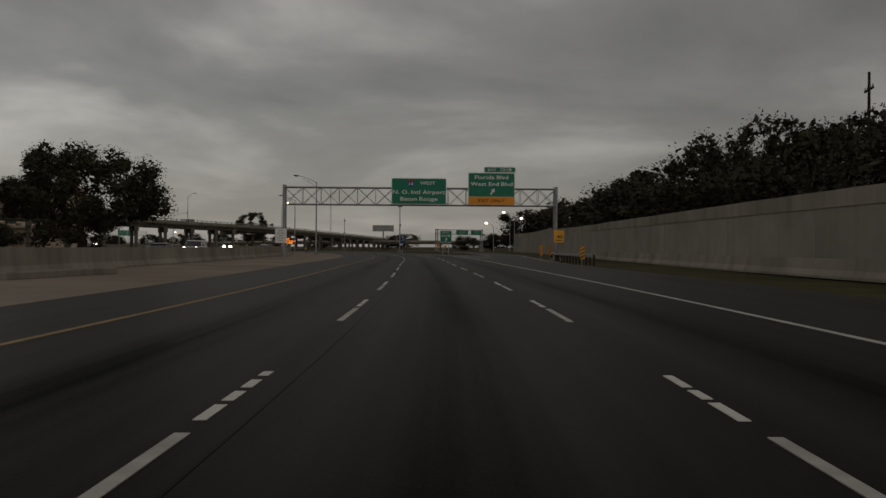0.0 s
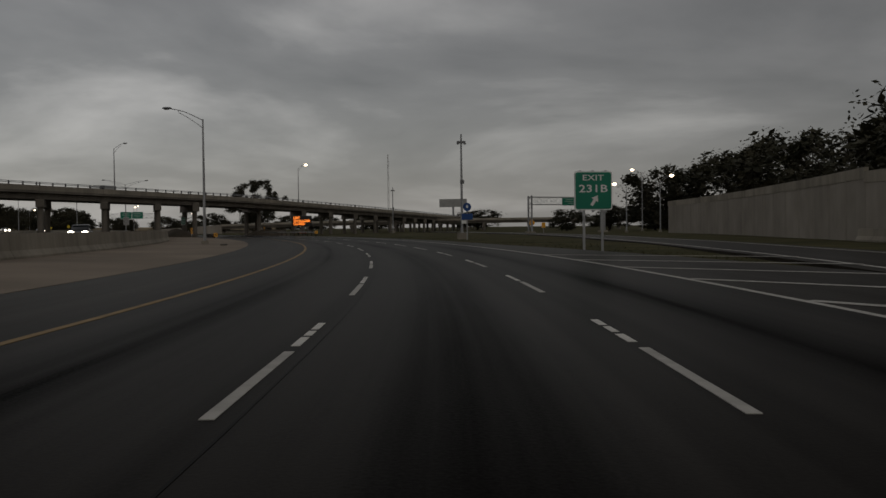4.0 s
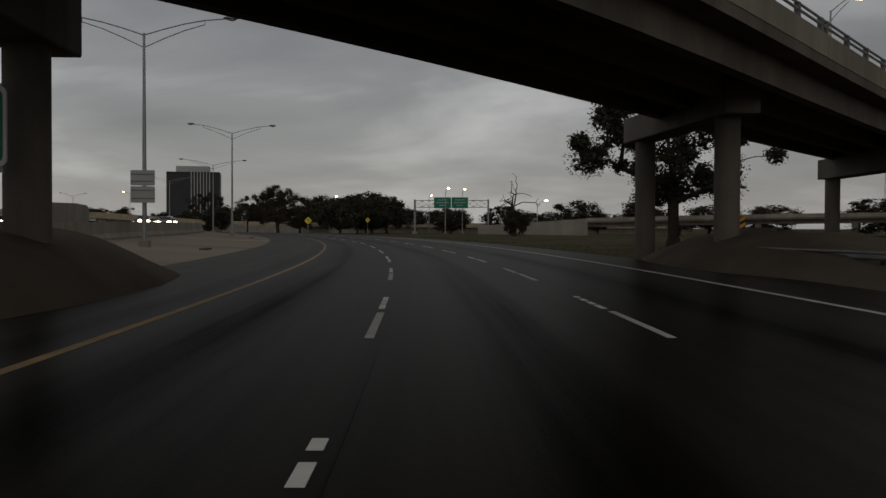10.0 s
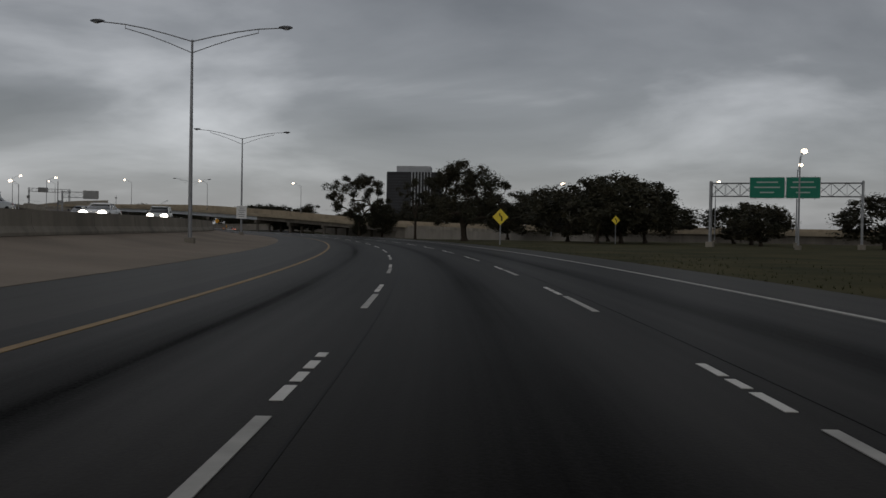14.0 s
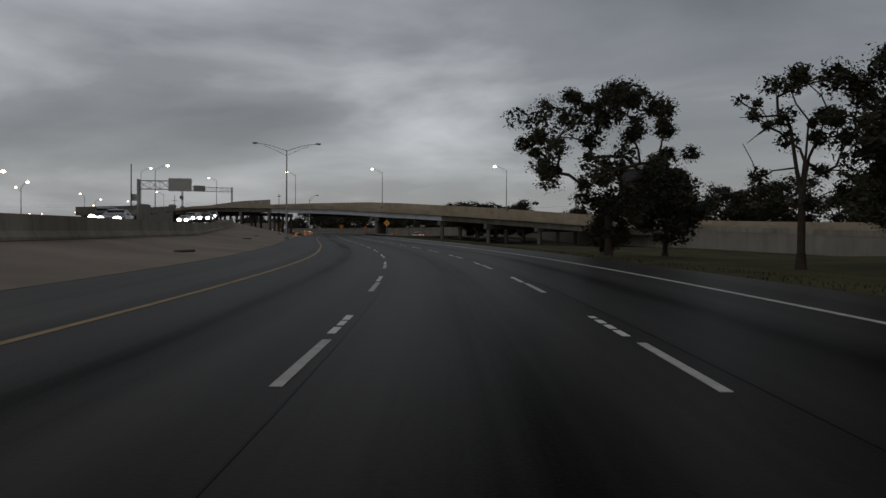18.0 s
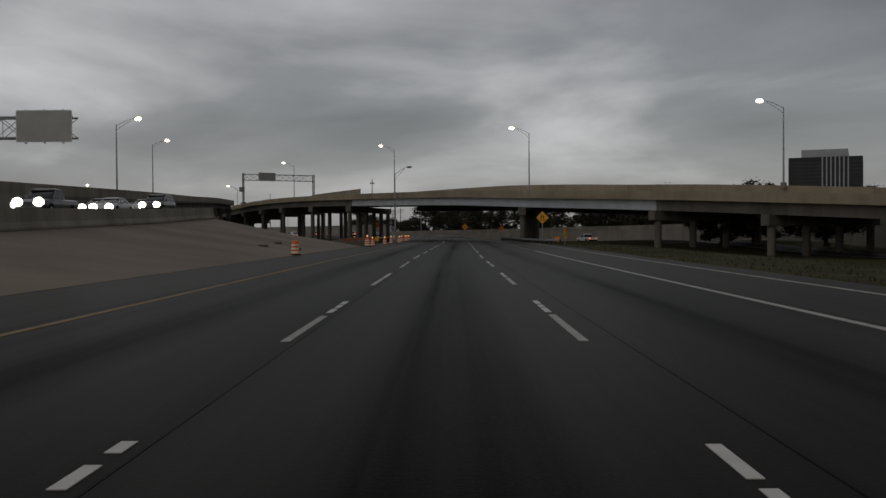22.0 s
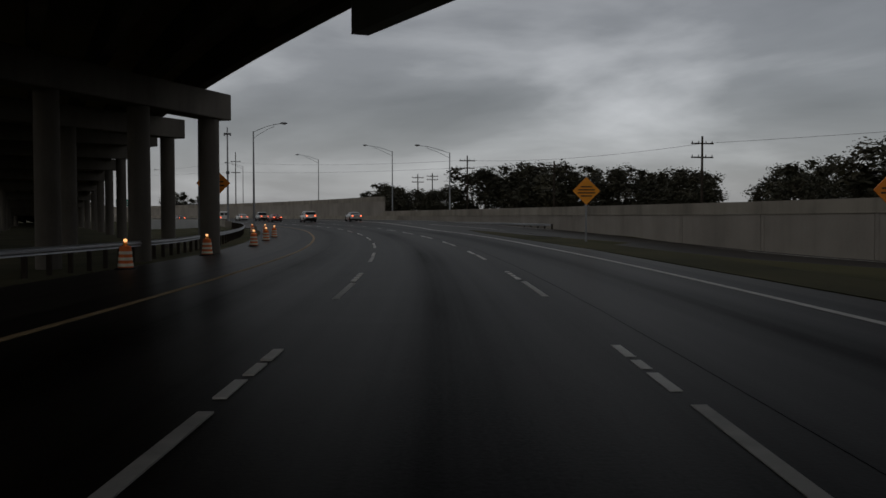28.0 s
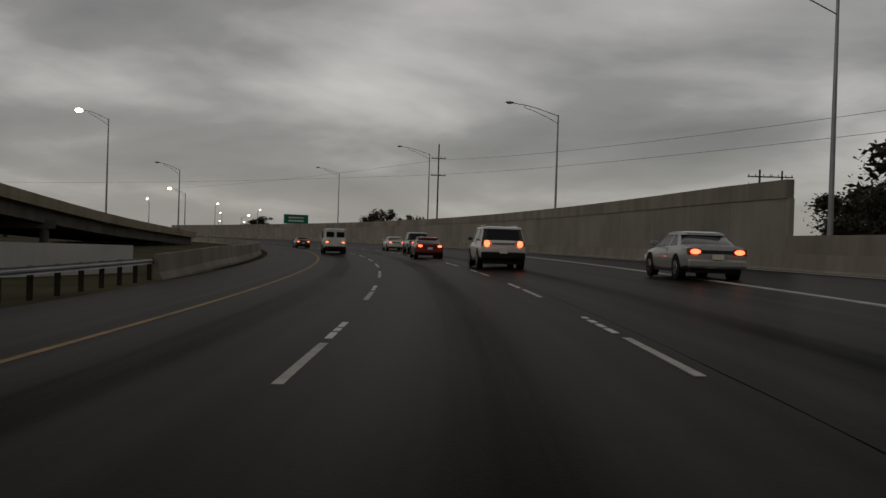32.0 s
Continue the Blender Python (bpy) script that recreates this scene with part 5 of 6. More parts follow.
for s, d, z in ((280, -8.7, 0.1), (316, 13.4, 0.2), (90, 13.2, -0.1), (91.5, 14.4, -0.1), (60, 12.2, -0.2), (740, 12.4, 0.0)):
    object_marker(stand(s, d, z))
em = thing("end_marker", stand(280.8, 13.9, 0.45), "bright yellow guardrail end marker", "road sign")
part("sheet", panel(-0.28, 0.28, -0.1, 0.4, -0.05, 0.03, 0.03), SIGN_YELLOW, em)
part("stripe", Build().loft([[(-0.22, y, 0.0), (0.22, y, 0.22), (0.22, y, 0.34), (-0.22, y, 0.12)] for y in (-0.04, -0.058)]), SIGN_BLACK, em)
em0 = thing("end_marker", stand(256.6, -8.0, 0.25), "yellow and black guardrail end marker on the apron", "road sign")
part("sheet", panel(-0.3, 0.3, -0.1, 0.5, -0.05, 0.03, 0.03), SIGN_YELLOW, em0)
for dz in (0.0, 0.24):
    part("stripe", Build().loft([[(-0.26, y, dz - 0.04), (0.26, y, dz + 0.12), (0.26, y, dz + 0.22), (-0.26, y, dz + 0.06)] for y in (-0.04, -0.058)]), SIGN_BLACK, em0)
part("post", Build().box(-0.04, 0.04, -0.02, 0.05, -0.7, 0.3), STEEL, em0)
em2 = thing("end_marker", stand(763.6, -10.9, 0.3), "yellow guardrail end marker on the grass", "road sign")
part("sheet", panel(-0.28, 0.28, -0.1, 0.4, -0.05, 0.03, 0.03), SIGN_YELLOW, em2)
part("post", Build().box(-0.03, 0.03, -0.02, 0.04, -0.6, 0.2), STEEL, em2)
ob2 = thing("end_marker", stand(741, 11.6, 0.3), "orange guardrail end marker", "road sign")
part("sheet", panel(-0.3, 0.3, -0.2, 0.4, -0.05, 0.03, 0.03), SIGN_ORANGE, ob2)


def diamond_sign(m, size, mat, label, symbol="bars", tall=0.0):
    """A diamond sign whose middle is at z = 0 of m, on a post that reaches down tall metres."""
    o = thing("warning_sign", m, label, "road sign", "diamond warning signs")
    h = size / 2
    c = 0.07 * size
    ring = [(0, h), (c, h - c), (h - c, c), (h, 0), (h - c, -c), (c, -h + c), (0, -h), (-c, -h + c), (-h + c, -c), (-h, 0), (-h + c, c), (-c, h - c)]
    part("sheet", Build().loft([[(x, y, z) for x, z in ring] for y in (0.02, -0.015)]), mat, o)
    part("post", Build().box(-0.05, 0.05, 0.025, 0.1, -tall - 0.4, h * 0.8), STEEL, o)
    if symbol == "bars":
        for k, w in enumerate((0.2, 0.3, 0.32, 0.2)):
            part("text_bar", Build().box(-w * size, w * size, -0.026, -0.015, (0.13 - 0.11 * k) * size, (0.17 - 0.11 * k) * size), SIGN_BLACK, o)
    elif symbol == "merge":
        for x in (-0.13, 0.13):
            part("arrow", Build().loft([[(px * size, y, pz * size) for px, pz in ((x - 0.03, -0.25), (x + 0.03, -0.25), (x * 0.6 + 0.03, 0.08), (x * 0.6 + 0.08, 0.08), (x * 0.6, 0.22), (x * 0.6 - 0.08, 0.08), (x * 0.6 - 0.03, 0.08))] for y in (-0.015, -0.026)]), SIGN_BLACK, o)
    else:
        part("arrow", Build().tube([(0.08 * size, -0.018, -0.24 * size), (0.08 * size, -0.018, 0.0), (-0.06 * size, -0.018, 0.1 * size), (-0.06 * size, -0.018, 0.22 * size)], 0.045 * size, 6), SIGN_BLACK, o)
    return o


def mast_pole(m, tall, label):
    """A tall pole with a cross-arm of cameras and lamps."""
    o = thing("camera_mast", m, label, "pole")
    part("pole", Build().tube([(0, 0, -0.3), (0, 0, tall)], [0.17, 0.09], 10), STEEL, o, smooth=True)
    part("cross_arm", Build().box(-0.48, 0.48, -0.12, 0.12, tall - 1.0, tall - 0.75, bevel=0.03), DARK_STEEL, o)
    for x in (-0.5, 0.3):
        part("camera", Build().box(x, x + 0.2, -0.3, 0.1, tall - 1.12, tall - 0.98, bevel=0.03), DARK_STEEL, o)
    part("box", Build().box(-0.22, 0.22, -0.35, -0.15, tall * 0.52, tall * 0.52 + 0.4, bevel=0.03), DARK_STEEL, o)
    part("base", Build().box(-0.45, 0.45, -0.45, 0.45, -0.4, 0.5, bevel=0.05), CONCRETE, o)
    return o


diamond_sign(stand(276, 56, 1.9), 1.5, SIGN_YELLOW, "plain yellow diamond warning sign beside the ramp", "curve", 2.0)
diamond_sign(stand(494, 14, 2.7), 1.7, SIGN_LEMON, "bright yellow diamond curve warning sign on the grass", "curve", 2.9)
diamond_sign(stand(548, 51.8, 3.4), 1.6, SIGN_LEMON, "bright yellow diamond sign near the dark trees", "curve", 3.8)
diamond_sign(stand(754, 11.1, 3.1), 1.62, SIGN_YELLOW, "yellow diamond merge sign with two black arrows", "merge", 3.2)
diamond_sign(stand(858, 10.3, 2.6), 1.56, SIGN_AMBER, "amber-orange diamond roadwork sign with unreadable black lines", "bars", 3.2)
diamond_sign(stand(833, 13.9, 2.0), 1.25, SIGN_ORANGE, "orange diamond roadwork sign beside the entry ramp", "bars", 3.2)
diamond_sign(stand(861, -10.55, 3.1), 1.9, SIGN_ORANGE, "orange diamond roadwork sign beyond the guardrail", "bars", 3.6)
mast_pole(stand(861.4, -11.3, -0.5), 14.5, "tall steel mast behind the guardrail with a roadwork sign on it")
rw = thing("advisory_sign", stand(277, 59.2, 0.9), "small yellow advisory sign beside the ramp", "road sign")
part("sheet", panel(-0.4, 0.4, 0, 1.0, 0, 0.03, 0.05), SIGN_YELLOW, rw)
part("post", Build().box(-0.04, 0.04, 0.03, 0.1, -1.3, 0.9), STEEL, rw)

# exit sign in the gore
ge = guide_sign(stand(152, 10.6, 2.05), 2.05, 2.05, [("EXIT", 0.42, 0.0, 1.7), ("231B", 0.56, 0.0, 1.12)], "green gore exit sign on two steel posts")
arrow_up_right(ge, 0.05, 0.5, 0.6, SIGN_WHITE, -0.015)
for x in (-0.5, 0.5):
    part("post", Build().box(x - 0.06, x + 0.06, 0.055, 0.15, -2.5, 1.7), STEEL, ge)

# blue signs
bl = thing("route_sign", stand(202, 14.3, 0), "round blue sign above a blue panel and a small white plate", "road sign")
part("post", Build().box(-0.06, 0.06, 0.03, 0.13, -0.4, 3.6), STEEL, bl)
part("round_sheet", Build().loft([[(0.44 * math.cos(k * math.pi / 12), y, 3.35 + 0.44 * math.sin(k * math.pi / 12)) for k in range(24)] for y in (0.02, -0.02)]), SIGN_BLUE, bl)
part("emblem", Build().loft([[(0.13 * math.cos(k * math.pi / 6), y, 3.38 + 0.16 * math.sin(k * math.pi / 6)) for k in range(12)] for y in (-0.015, -0.032)]), SIGN_WHITE, bl)
part("panel", panel(-0.6, 0.6, 2.0, 2.65, -0.02, 0.04, 0.05), SIGN_BLUE, bl)
part("plate", panel(-0.62, -0.1, 1.6, 1.93, -0.02, 0.04, 0.03), SIGN_WHITE, bl)


mast_pole(stand(207, 15.1, 0.1), 11.4, "tall steel mast with a cross-arm of cameras on the grass")
mast_pole(stand(942, -11.2, 0.0), 13.2, "tall steel mast with cameras behind the guardrail")
mast_pole(stand(347, 59.8, 0.0), 12.2, "tall steel mast beyond the ramp bridge")

# message trailer
vt = thing("message_trailer", stand(309, 19.6, 0), "portable amber diode message board on a trailer", "message board")
part("cabinet", Build().box(-2.2, 2.2, -0.12, 0.15, 1.85, 4.0, bevel=0.05), SIGN_BLACK, vt)
part("frame", Build().box(-2.25, 2.25, 0.16, 0.24, 1.8, 4.05, bevel=0.03), DARK_STEEL, vt)
part("mast", Build().box(-0.12, 0.12, 0.25, 0.45, 0.5, 3.4, bevel=0.03), DARK_STEEL, vt)
part("chassis", Build().box(-0.75, 0.75, -0.9, 1.3, 0.35, 0.6, bevel=0.05), BARREL_O, vt, "orange painted chassis")
for x in (-0.85, 0.7):
    part("wheel", Build().tube([(x, 0.2, 0.3), (x + 0.16, 0.2, 0.3)], 0.32, 14), RUBBER, vt, smooth=True)
for text, z, x in (("LEFT", 3.55, -1.15), ("SHOULDER", 2.92, 0.0), ("CLOSED", 2.29, -0.62)):
    cu = lettering(text, 0.72, AMBER_ON, vt, (x, -0.128, z), "diode_text", 0.98, "glowing amber letters", 0.02)


# other sign gantries
def far_gantry(m, x0, x1, z0, z1, signs, label, back=False, posts=2):
    g = gantry("sign_gantry", m, x0, x1, z0, z1, label, 0.5 if posts == 1 else 0.32, posts)
    for sx, w, h, sz in signs:
        mat = SIGN_BACK if back else None
        sg = guide_sign(m @ Matrix.Translation((sx, -0.8, sz)), w, h, [], "bare grey back of an overhead sign" if back else "green overhead guide sign with unreadable lines", mat=mat)
        if not back:
            for k, bw in enumerate((0.3, 0.36, 0.2)):
                part("text_bar", Build().box(-w * bw, w * bw, -0.026, -0.012, h * (0.73 - 0.24 * k), h * (0.79 - 0.24 * k)), SIGN_PALE, sg)
    return g


far_gantry(stand(268, 58.5, 0, 8), -8.0, 9.0, 5.2, 6.6, ((1.0, 4.6, 1.5, 5.0), (6.4, 4.2, 1.5, 5.0)), "steel sign gantry over the exit ramp")
far_gantry(stand(515, 59.5, 0, -35), -9.5, 10.0, 6.6, 8.4, ((-2.0, 4.6, 2.9, 6.3), (2.6, 4.4, 2.9, 6.3)), "steel sign gantry with two green signs on the side road")
far_gantry(stand(705, -34.8, 4.0), -5.0, 5.0, 4.9, 6.5, ((2.85, 4.4, 2.5, 4.5),), "cantilever steel gantry on the ramp seen from behind its sign", True, 1)
mast = thing("thin_mast", stand(704, -41.0, 0.0), "thin plain steel mast beside the ramp gantry", "pole")
part("pole", Build().tube([(0, 0, -0.4), (0, 0, 13.6)], [0.16, 0.1], 8), DARK_STEEL, mast, smooth=True)
flyover_gantry = Matrix.Translation((-555.6, 610.6, 9.6)) @ Matrix.Rotation(radians(90), 4, "Z")
far_gantry(flyover_gantry, -8.6, 11.4, 6.2, 7.8, ((-2.2, 4.8, 2.3, 6.0),), "steel gantry on the flyover seen from behind its sign", True)
for m, x, z in ((stand(705, -34.8, 4.0), -5.4, 2.6), (flyover_gantry, -9.2, 3.0)):
    nb = thing("notice_board", m @ Matrix.Translation((x, -0.7, z)), "small bare grey notice plate on the gantry post", "road sign")
    part("plate", panel(-0.75, 0.75, 0, 1.3, -0.02, 0.04, 0.05), SIGN_BACK, nb)
    part("stiffener", Build().box(-0.7, 0.7, -0.05, -0.022, 0.6, 0.68), DARK_STEEL, nb)
g3 = guide_sign(stand(294.6, -7.9, 2.3), 0.8, 1.4, [], "small green sign on the bridge column")
for k in range(3):
    part("text_bar", Build().box(-0.25, 0.25, -0.026, -0.012, 0.3 + 0.33 * k, 0.42 + 0.33 * k), SIGN_WHITE, g3)
vb = thing("billboard", Matrix.Translation((-31, 504, 0)) @ Matrix.Rotation(radians(-4), 4, "Z"), "grey billboard back on a steel post beyond the bridge", "billboard")
part("board", Build().box(-5.5, 5.5, -0.3, 0.3, 9.2, 12.4, bevel=0.05), SIGN_BACK, vb)
part("post", Build().tube([(0, 0.3, -0.4), (0, 0.3, 10)], 0.4, 12), STEEL, vb)
sg32 = guide_sign(stand(1172, 22, 4.6), 6.5, 2.4, [], "far green guide sign with unreadable lines")
for k in range(2):
    part("text_bar", Build().box(-2.0, 2.0, -0.026, -0.012, 0.6 + 0.8 * k, 0.95 + 0.8 * k), SIGN_WHITE, sg32)
for x in (-2.4, 2.4):
    part("post", Build().box(x - 0.1, x + 0.1, 0.055, 0.2, -5.0, 2.0), STEEL, sg32)


# traffic barrels
def barrel(m, light, label="orange and white traffic barrel on a black rubber base"):
    o = thing("traffic_barrel", m, label, "traffic barrel", "traffic barrels")
    z, r = 0.06, 0.29
    part("base", Build().lathe([(0.42, 0), (0.42, 0.04), (0.33, 0.09)], 16), RUBBER, o, "black rubber base")
    body = part("body", Build().lathe([(0.30, 0.06), (0.285, 0.3), (0.27, 0.31), (0.265, 0.55), (0.25, 0.56), (0.245, 0.8), (0.235, 0.81), (0.22, 1.0), (0.1, 1.05)], 18), BARREL_O, o, smooth=True)
    for z0, r0 in ((0.14, 0.303), (0.40, 0.278), (0.66, 0.258)):
        part("band", Build().lathe([(r0, z0), (r0 - 0.008, z0 + 0.13)], 18), BARREL_W, o, "white reflective band", True)
    if light:
        lt = part("warning_light", Build().box(-0.08, 0.08, -0.05, 0.05, 1.03, 1.16, bevel=0.02), SIGN_YELLOW, o)
        part("lens", Build().tube([(0, -0.055, 1.25), (0, 0.055, 1.25)], 0.075, 12), AMBER_LENS, lt, "glowing amber lens", True)
    return o


SMALL = Matrix.Diagonal((0.86, 0.86, 0.82, 1))
b1 = barrel(stand(686, -9.4, -0.02) @ SMALL, False)
b2 = barrel(stand(722, -8.5, -0.02) @ SMALL, True)
copy_thing(b2, stand(725.5, -8.3, -0.02, 12) @ SMALL)
for s, d in ((735, -7.8), (747, -7.9), (753.5, -7.3), (774, -7.9), (784, -7.6), (791.5, -7.2), (798, -7.1), (808, -7.4), (820, -8.0), (833, -8.8), (845, -8.6), (857.4, -8.0), (868.9, -8.1), (878.8, -7.9), (894, -8.8), (905, -9.9)):
    copy_thing(b2, stand(s, d, -0.03 + bank_z(s, d), random.uniform(-20, 20)) @ SMALL)

# debris and worn concrete on the apron
for s, d, ln, turn in ((692, -12.5, 0.7, 50), (700, -13.0, 1.3, 12), (640, -13.4, 0.9, 20), (610, -12.6, 1.2, -15), (694, -10.6, 0.8, 8), (385, -10.4, 1.6, 4), (330, -10.2, 2.0, 10), (560, -11.2, 2.4, 5), (182, -10.6, 2.6, 8)):
    low = left_z(s) * (0.38 if s > 600 else 0.28)
    frac = min(1, max(0, (-9.2 - d) / (-9.2 - left_d(s))))
    z = low * frac / 0.45 if frac < 0.45 else low + (left_z(s) - low) * (frac - 0.45) / 0.55
    slab = Build().box(-ln / 2, ln / 2, -0.2, 0.2, -0.1, 0.09, bevel=0.03)
    tagged(part("broken_slab", slab, STAIN, None, "dark broken concrete piece on the apron", m=stand(s, d, z, 80 + turn)), category="rubble")
kb = tagged(part("loose_kerb", Build().box(-4.5, 4.5, -0.15, 0.15, 0.0, 0.3, bevel=0.05), CONCRETE, None, "pale loose concrete kerb lying on the apron", m=stand(22, -14.2, 0.02, 84)), category="kerb")


def barricade(m):
    """A low orange barricade: a board on two slanting legs."""
    o = thing("barricade", m, "low weathered orange barricade on the bare ground", "barricade", "barricades")
    part("board", Build().box(-1.0, 1.0, -0.04, 0.04, 0.42, 0.66, bevel=0.01), BOARD_O, o, "orange board")
    for x in (-0.75, 0.75):
        for y in (-0.3, 0.3):
            part("leg", Build().tube([(x, y, -0.2), (x, 0, 0.5)], 0.04, 5), BOARD_O, o)
    return o


for s, d, turn in ((757, -14.0, 12), (771, -13.2, -8)):
    barricade(stand(s, d, -0.12, turn))

# tufts of grass along the verges
rnd_grass = random.Random(9)
tufts = Build()
for _ in range(9000):
    s = rnd_grass.uniform(100, 760)
    d = 8.6 + abs(rnd_grass.gauss(0, 5.0)) + max(0.0, right_edge(s)[0])
    if s < 300 and d > float(np.interp(s, RAMP_S, RAMP_D)) - 3.6:
        continue
    p = road(s, d, float(ground_z(s, d)) - 0.02)
    for _ in range(3):
        a, h, w = rnd_grass.uniform(0, 6.28), rnd_grass.uniform(0.05, 0.16), rnd_grass.uniform(0.01, 0.02)
        lean = Vector((math.cos(a), math.sin(a), 0)) * h * rnd_grass.uniform(0.2, 0.8)
        side = Vector((-math.sin(a), math.cos(a), 0)) * w
        tufts.add([p - side, p + side, p + lean + Vector((0, 0, h))], [(0, 1, 2)])
tagged(part("grass_tufts", tufts, BLADE, None, "short uneven dull green grass along the verge"), category="grass", kind="stuff")


# vehicles
SHAPES = {
    # lower body by stations (y, half width, bottom, top); glasshouse (base y0, y1, top y0, y1); roof height; belt; tail lamp height
    "sedan": ([(-2.42, 0.80, 0.44, 0.82), (-2.34, 0.87, 0.33, 0.95), (-1.7, 0.9, 0.26, 0.99), (-0.4, 0.9, 0.22, 0.97), (0.9, 0.9, 0.24, 0.94), (1.9, 0.87, 0.28, 0.84), (2.28, 0.8, 0.32, 0.72), (2.4, 0.68, 0.4, 0.6)],
              (-1.85, 1.1, -1.12, 0.28), 1.39, 0.95, 0.80),
    "suv": ([(-2.44, 0.86, 0.5, 1.08), (-2.38, 0.94, 0.42, 1.16), (-1.6, 0.98, 0.36, 1.18), (0.2, 0.98, 0.34, 1.16), (1.2, 0.98, 0.36, 1.12), (2.05, 0.95, 0.38, 1.02), (2.35, 0.86, 0.42, 0.9), (2.45, 0.7, 0.5, 0.75)],
            (-2.36, 1.25, -2.1, 0.45), 1.76, 1.15, 1.04),
    "van": ([(-2.8, 0.94, 0.5, 1.3), (-2.76, 0.98, 0.42, 1.34), (0.5, 1.0, 0.38, 1.34), (1.7, 0.98, 0.38, 1.3), (2.5, 0.92, 0.42, 1.1), (2.75, 0.8, 0.5, 0.9)],
            (-2.78, 2.0, -2.7, 1.15), 2.2, 1.32, 1.0),
    "pickup": ([(-2.7, 0.92, 0.52, 1.06), (-2.66, 0.96, 0.46, 1.1), (-0.6, 0.97, 0.4, 1.1), (0.6, 0.97, 0.38, 1.12), (1.3, 0.97, 0.38, 1.1), (2.3, 0.93, 0.42, 1.0), (2.62, 0.8, 0.5, 0.85)],
               (-0.75, 1.35, -0.6, 0.6), 1.76, 1.09, 0.9),
}


def vehicle(kind, m, paint, label, lights="tail", group="vehicles"):
    """A road vehicle facing +y, its wheels on z = 0: a rounded lower body, a glasshouse with pillars and a roof, wheels, lamps and bumpers."""
    stations, (b0, b1, t0, t1), roof, belt, z_t = SHAPES[kind]
    o = thing(kind if kind != "suv" else "sport_utility_car", m, label, "pickup truck" if kind == "pickup" else "van" if kind == "van" else "car", group)
    loops = []
    for y, w, lo, hi in stations:
        sec = [(w * 0.86, lo), (w * 0.97, lo + 0.08), (w, lo + (hi - lo) * 0.45), (w * 0.985, lo + (hi - lo) * 0.75), (w * 0.94, hi - 0.05), (w * 0.84, hi), (w * 0.4, hi + 0.025)]
        loops.append([(x, y, z) for x, z in sec] + [(-x, y, z) for x, z in reversed(sec)])
    part("body", Build().loft(loops[::-1]), paint, o, smooth=True)
    w = max(q[1] for q in stations)
    wb, wt = w * 0.90, w * (0.70 if kind == "sedan" else 0.80 if kind != "van" else 0.9)

    def house(y0, y1, hw, z, c=0.16):
        return [(-hw, y0 + c, z), (-hw + c, y0, z), (hw - c, y0, z), (hw, y0 + c, z), (hw, y1 - c, z), (hw - c, y1, z), (-hw + c, y1, z), (-hw, y1 - c, z)]
    glass_top = roof - 0.09
    part("window_glass", Build().loft([house(b0, b1, wb, belt - 0.02), house(t0, t1, wt, glass_top)]), paint if kind == "van" else CAR_GLASS, o, "dark tinted glass" if kind != "van" else "", True)
    part("roof", Build().loft([house(t0 - 0.06, t1 + 0.08, wt + 0.035, glass_top - 0.02), house(t0 - 0.03, t1 + 0.04, wt + 0.03, roof - 0.04), house(t0 + 0.12, t1 - 0.15, wt - 0.14, roof)]), paint, o, smooth=True)

    def pillar(sx, ya0, ya1, yb0, yb1):
        k = 0.012
        a, c = sx * (wb + k), sx * (wt + k)
        pts = [(a, ya0, belt - 0.03), (a, ya1, belt - 0.03), (c, yb1, glass_top), (c, yb0, glass_top)]
        part("pillar", Build().loft([pts, [(x - sx * 0.05, y, z) for x, y, z in pts]]), paint, o)
    mid_b, mid_t = (b0 + b1) / 2 - 0.1, (t0 + t1) / 2 - 0.05
    for sx in (-1, 1):
        pillar(sx, b1 - 0.24, b1 - 0.14, t1 - 0.2, t1 - 0.1)
        pillar(sx, mid_b - 0.05, mid_b + 0.06, mid_t - 0.05, mid_t + 0.05)
        pillar(sx, b0 + 0.15, b0 + (0.55 if kind == "sedan" else 0.3), t0 + 0.14, t0 + (0.34 if kind == "sedan" else 0.28))
        if kind == "suv":
            pillar(sx, b0 + 1.05, b0 + 1.15, t0 + 0.98, t0 + 1.08)
            part("roof_rail", Build().tube([(sx * wt * 0.85, t0 + 0.2, roof + 0.035), (sx * wt * 0.85, t1 - 0.25, roof + 0.04)], 0.025, 6), CAR_DARK, o, "dark roof rail")
        if kind == "van":
            part("side_window", Build().box(sx * wb - 0.05 + sx * 0.03, sx * wb + 0.05 + sx * 0.012, 0.6, 1.5, belt + 0.06, glass_top - 0.16), CAR_GLASS, o)
    if kind == "van":
        for x in (-0.44, 0.44):
            part("rear_window", Build().box(x - 0.34, x + 0.34, b0 - 0.03, b0 + 0.05, belt + 0.12, glass_top - 0.2, bevel=0.02), CAR_GLASS, o)
    y0, y1 = stations[0][0], stations[-1][0]
    r = 0.32 if kind == "sedan" else 0.37
    for sx in (-1, 1):
        for y in (y0 * 0.60, y1 * 0.60):
            x = sx * w
            part("wheel_arch", Build().tube([(x - sx * 0.1, y, r + 0.03), (x + sx * 0.004, y, r + 0.03)], r + 0.07, 20), RUBBER, o, "dark wheel opening", True)
            wh = part("wheel", Build().tube([(x - sx * 0.24, y, r), (x - sx * 0.03, y, r), (x + sx * 0.012, y, r)], [r, r, r * 0.9], 20), RUBBER, o, "black tyre", True)
            part("rim", Build().tube([(x, y, r), (x + sx * 0.02, y, r)], [r * 0.66, r * 0.6], 16), CHROME if kind != "van" else DARK_STEEL, wh, "grey alloy rim", True)
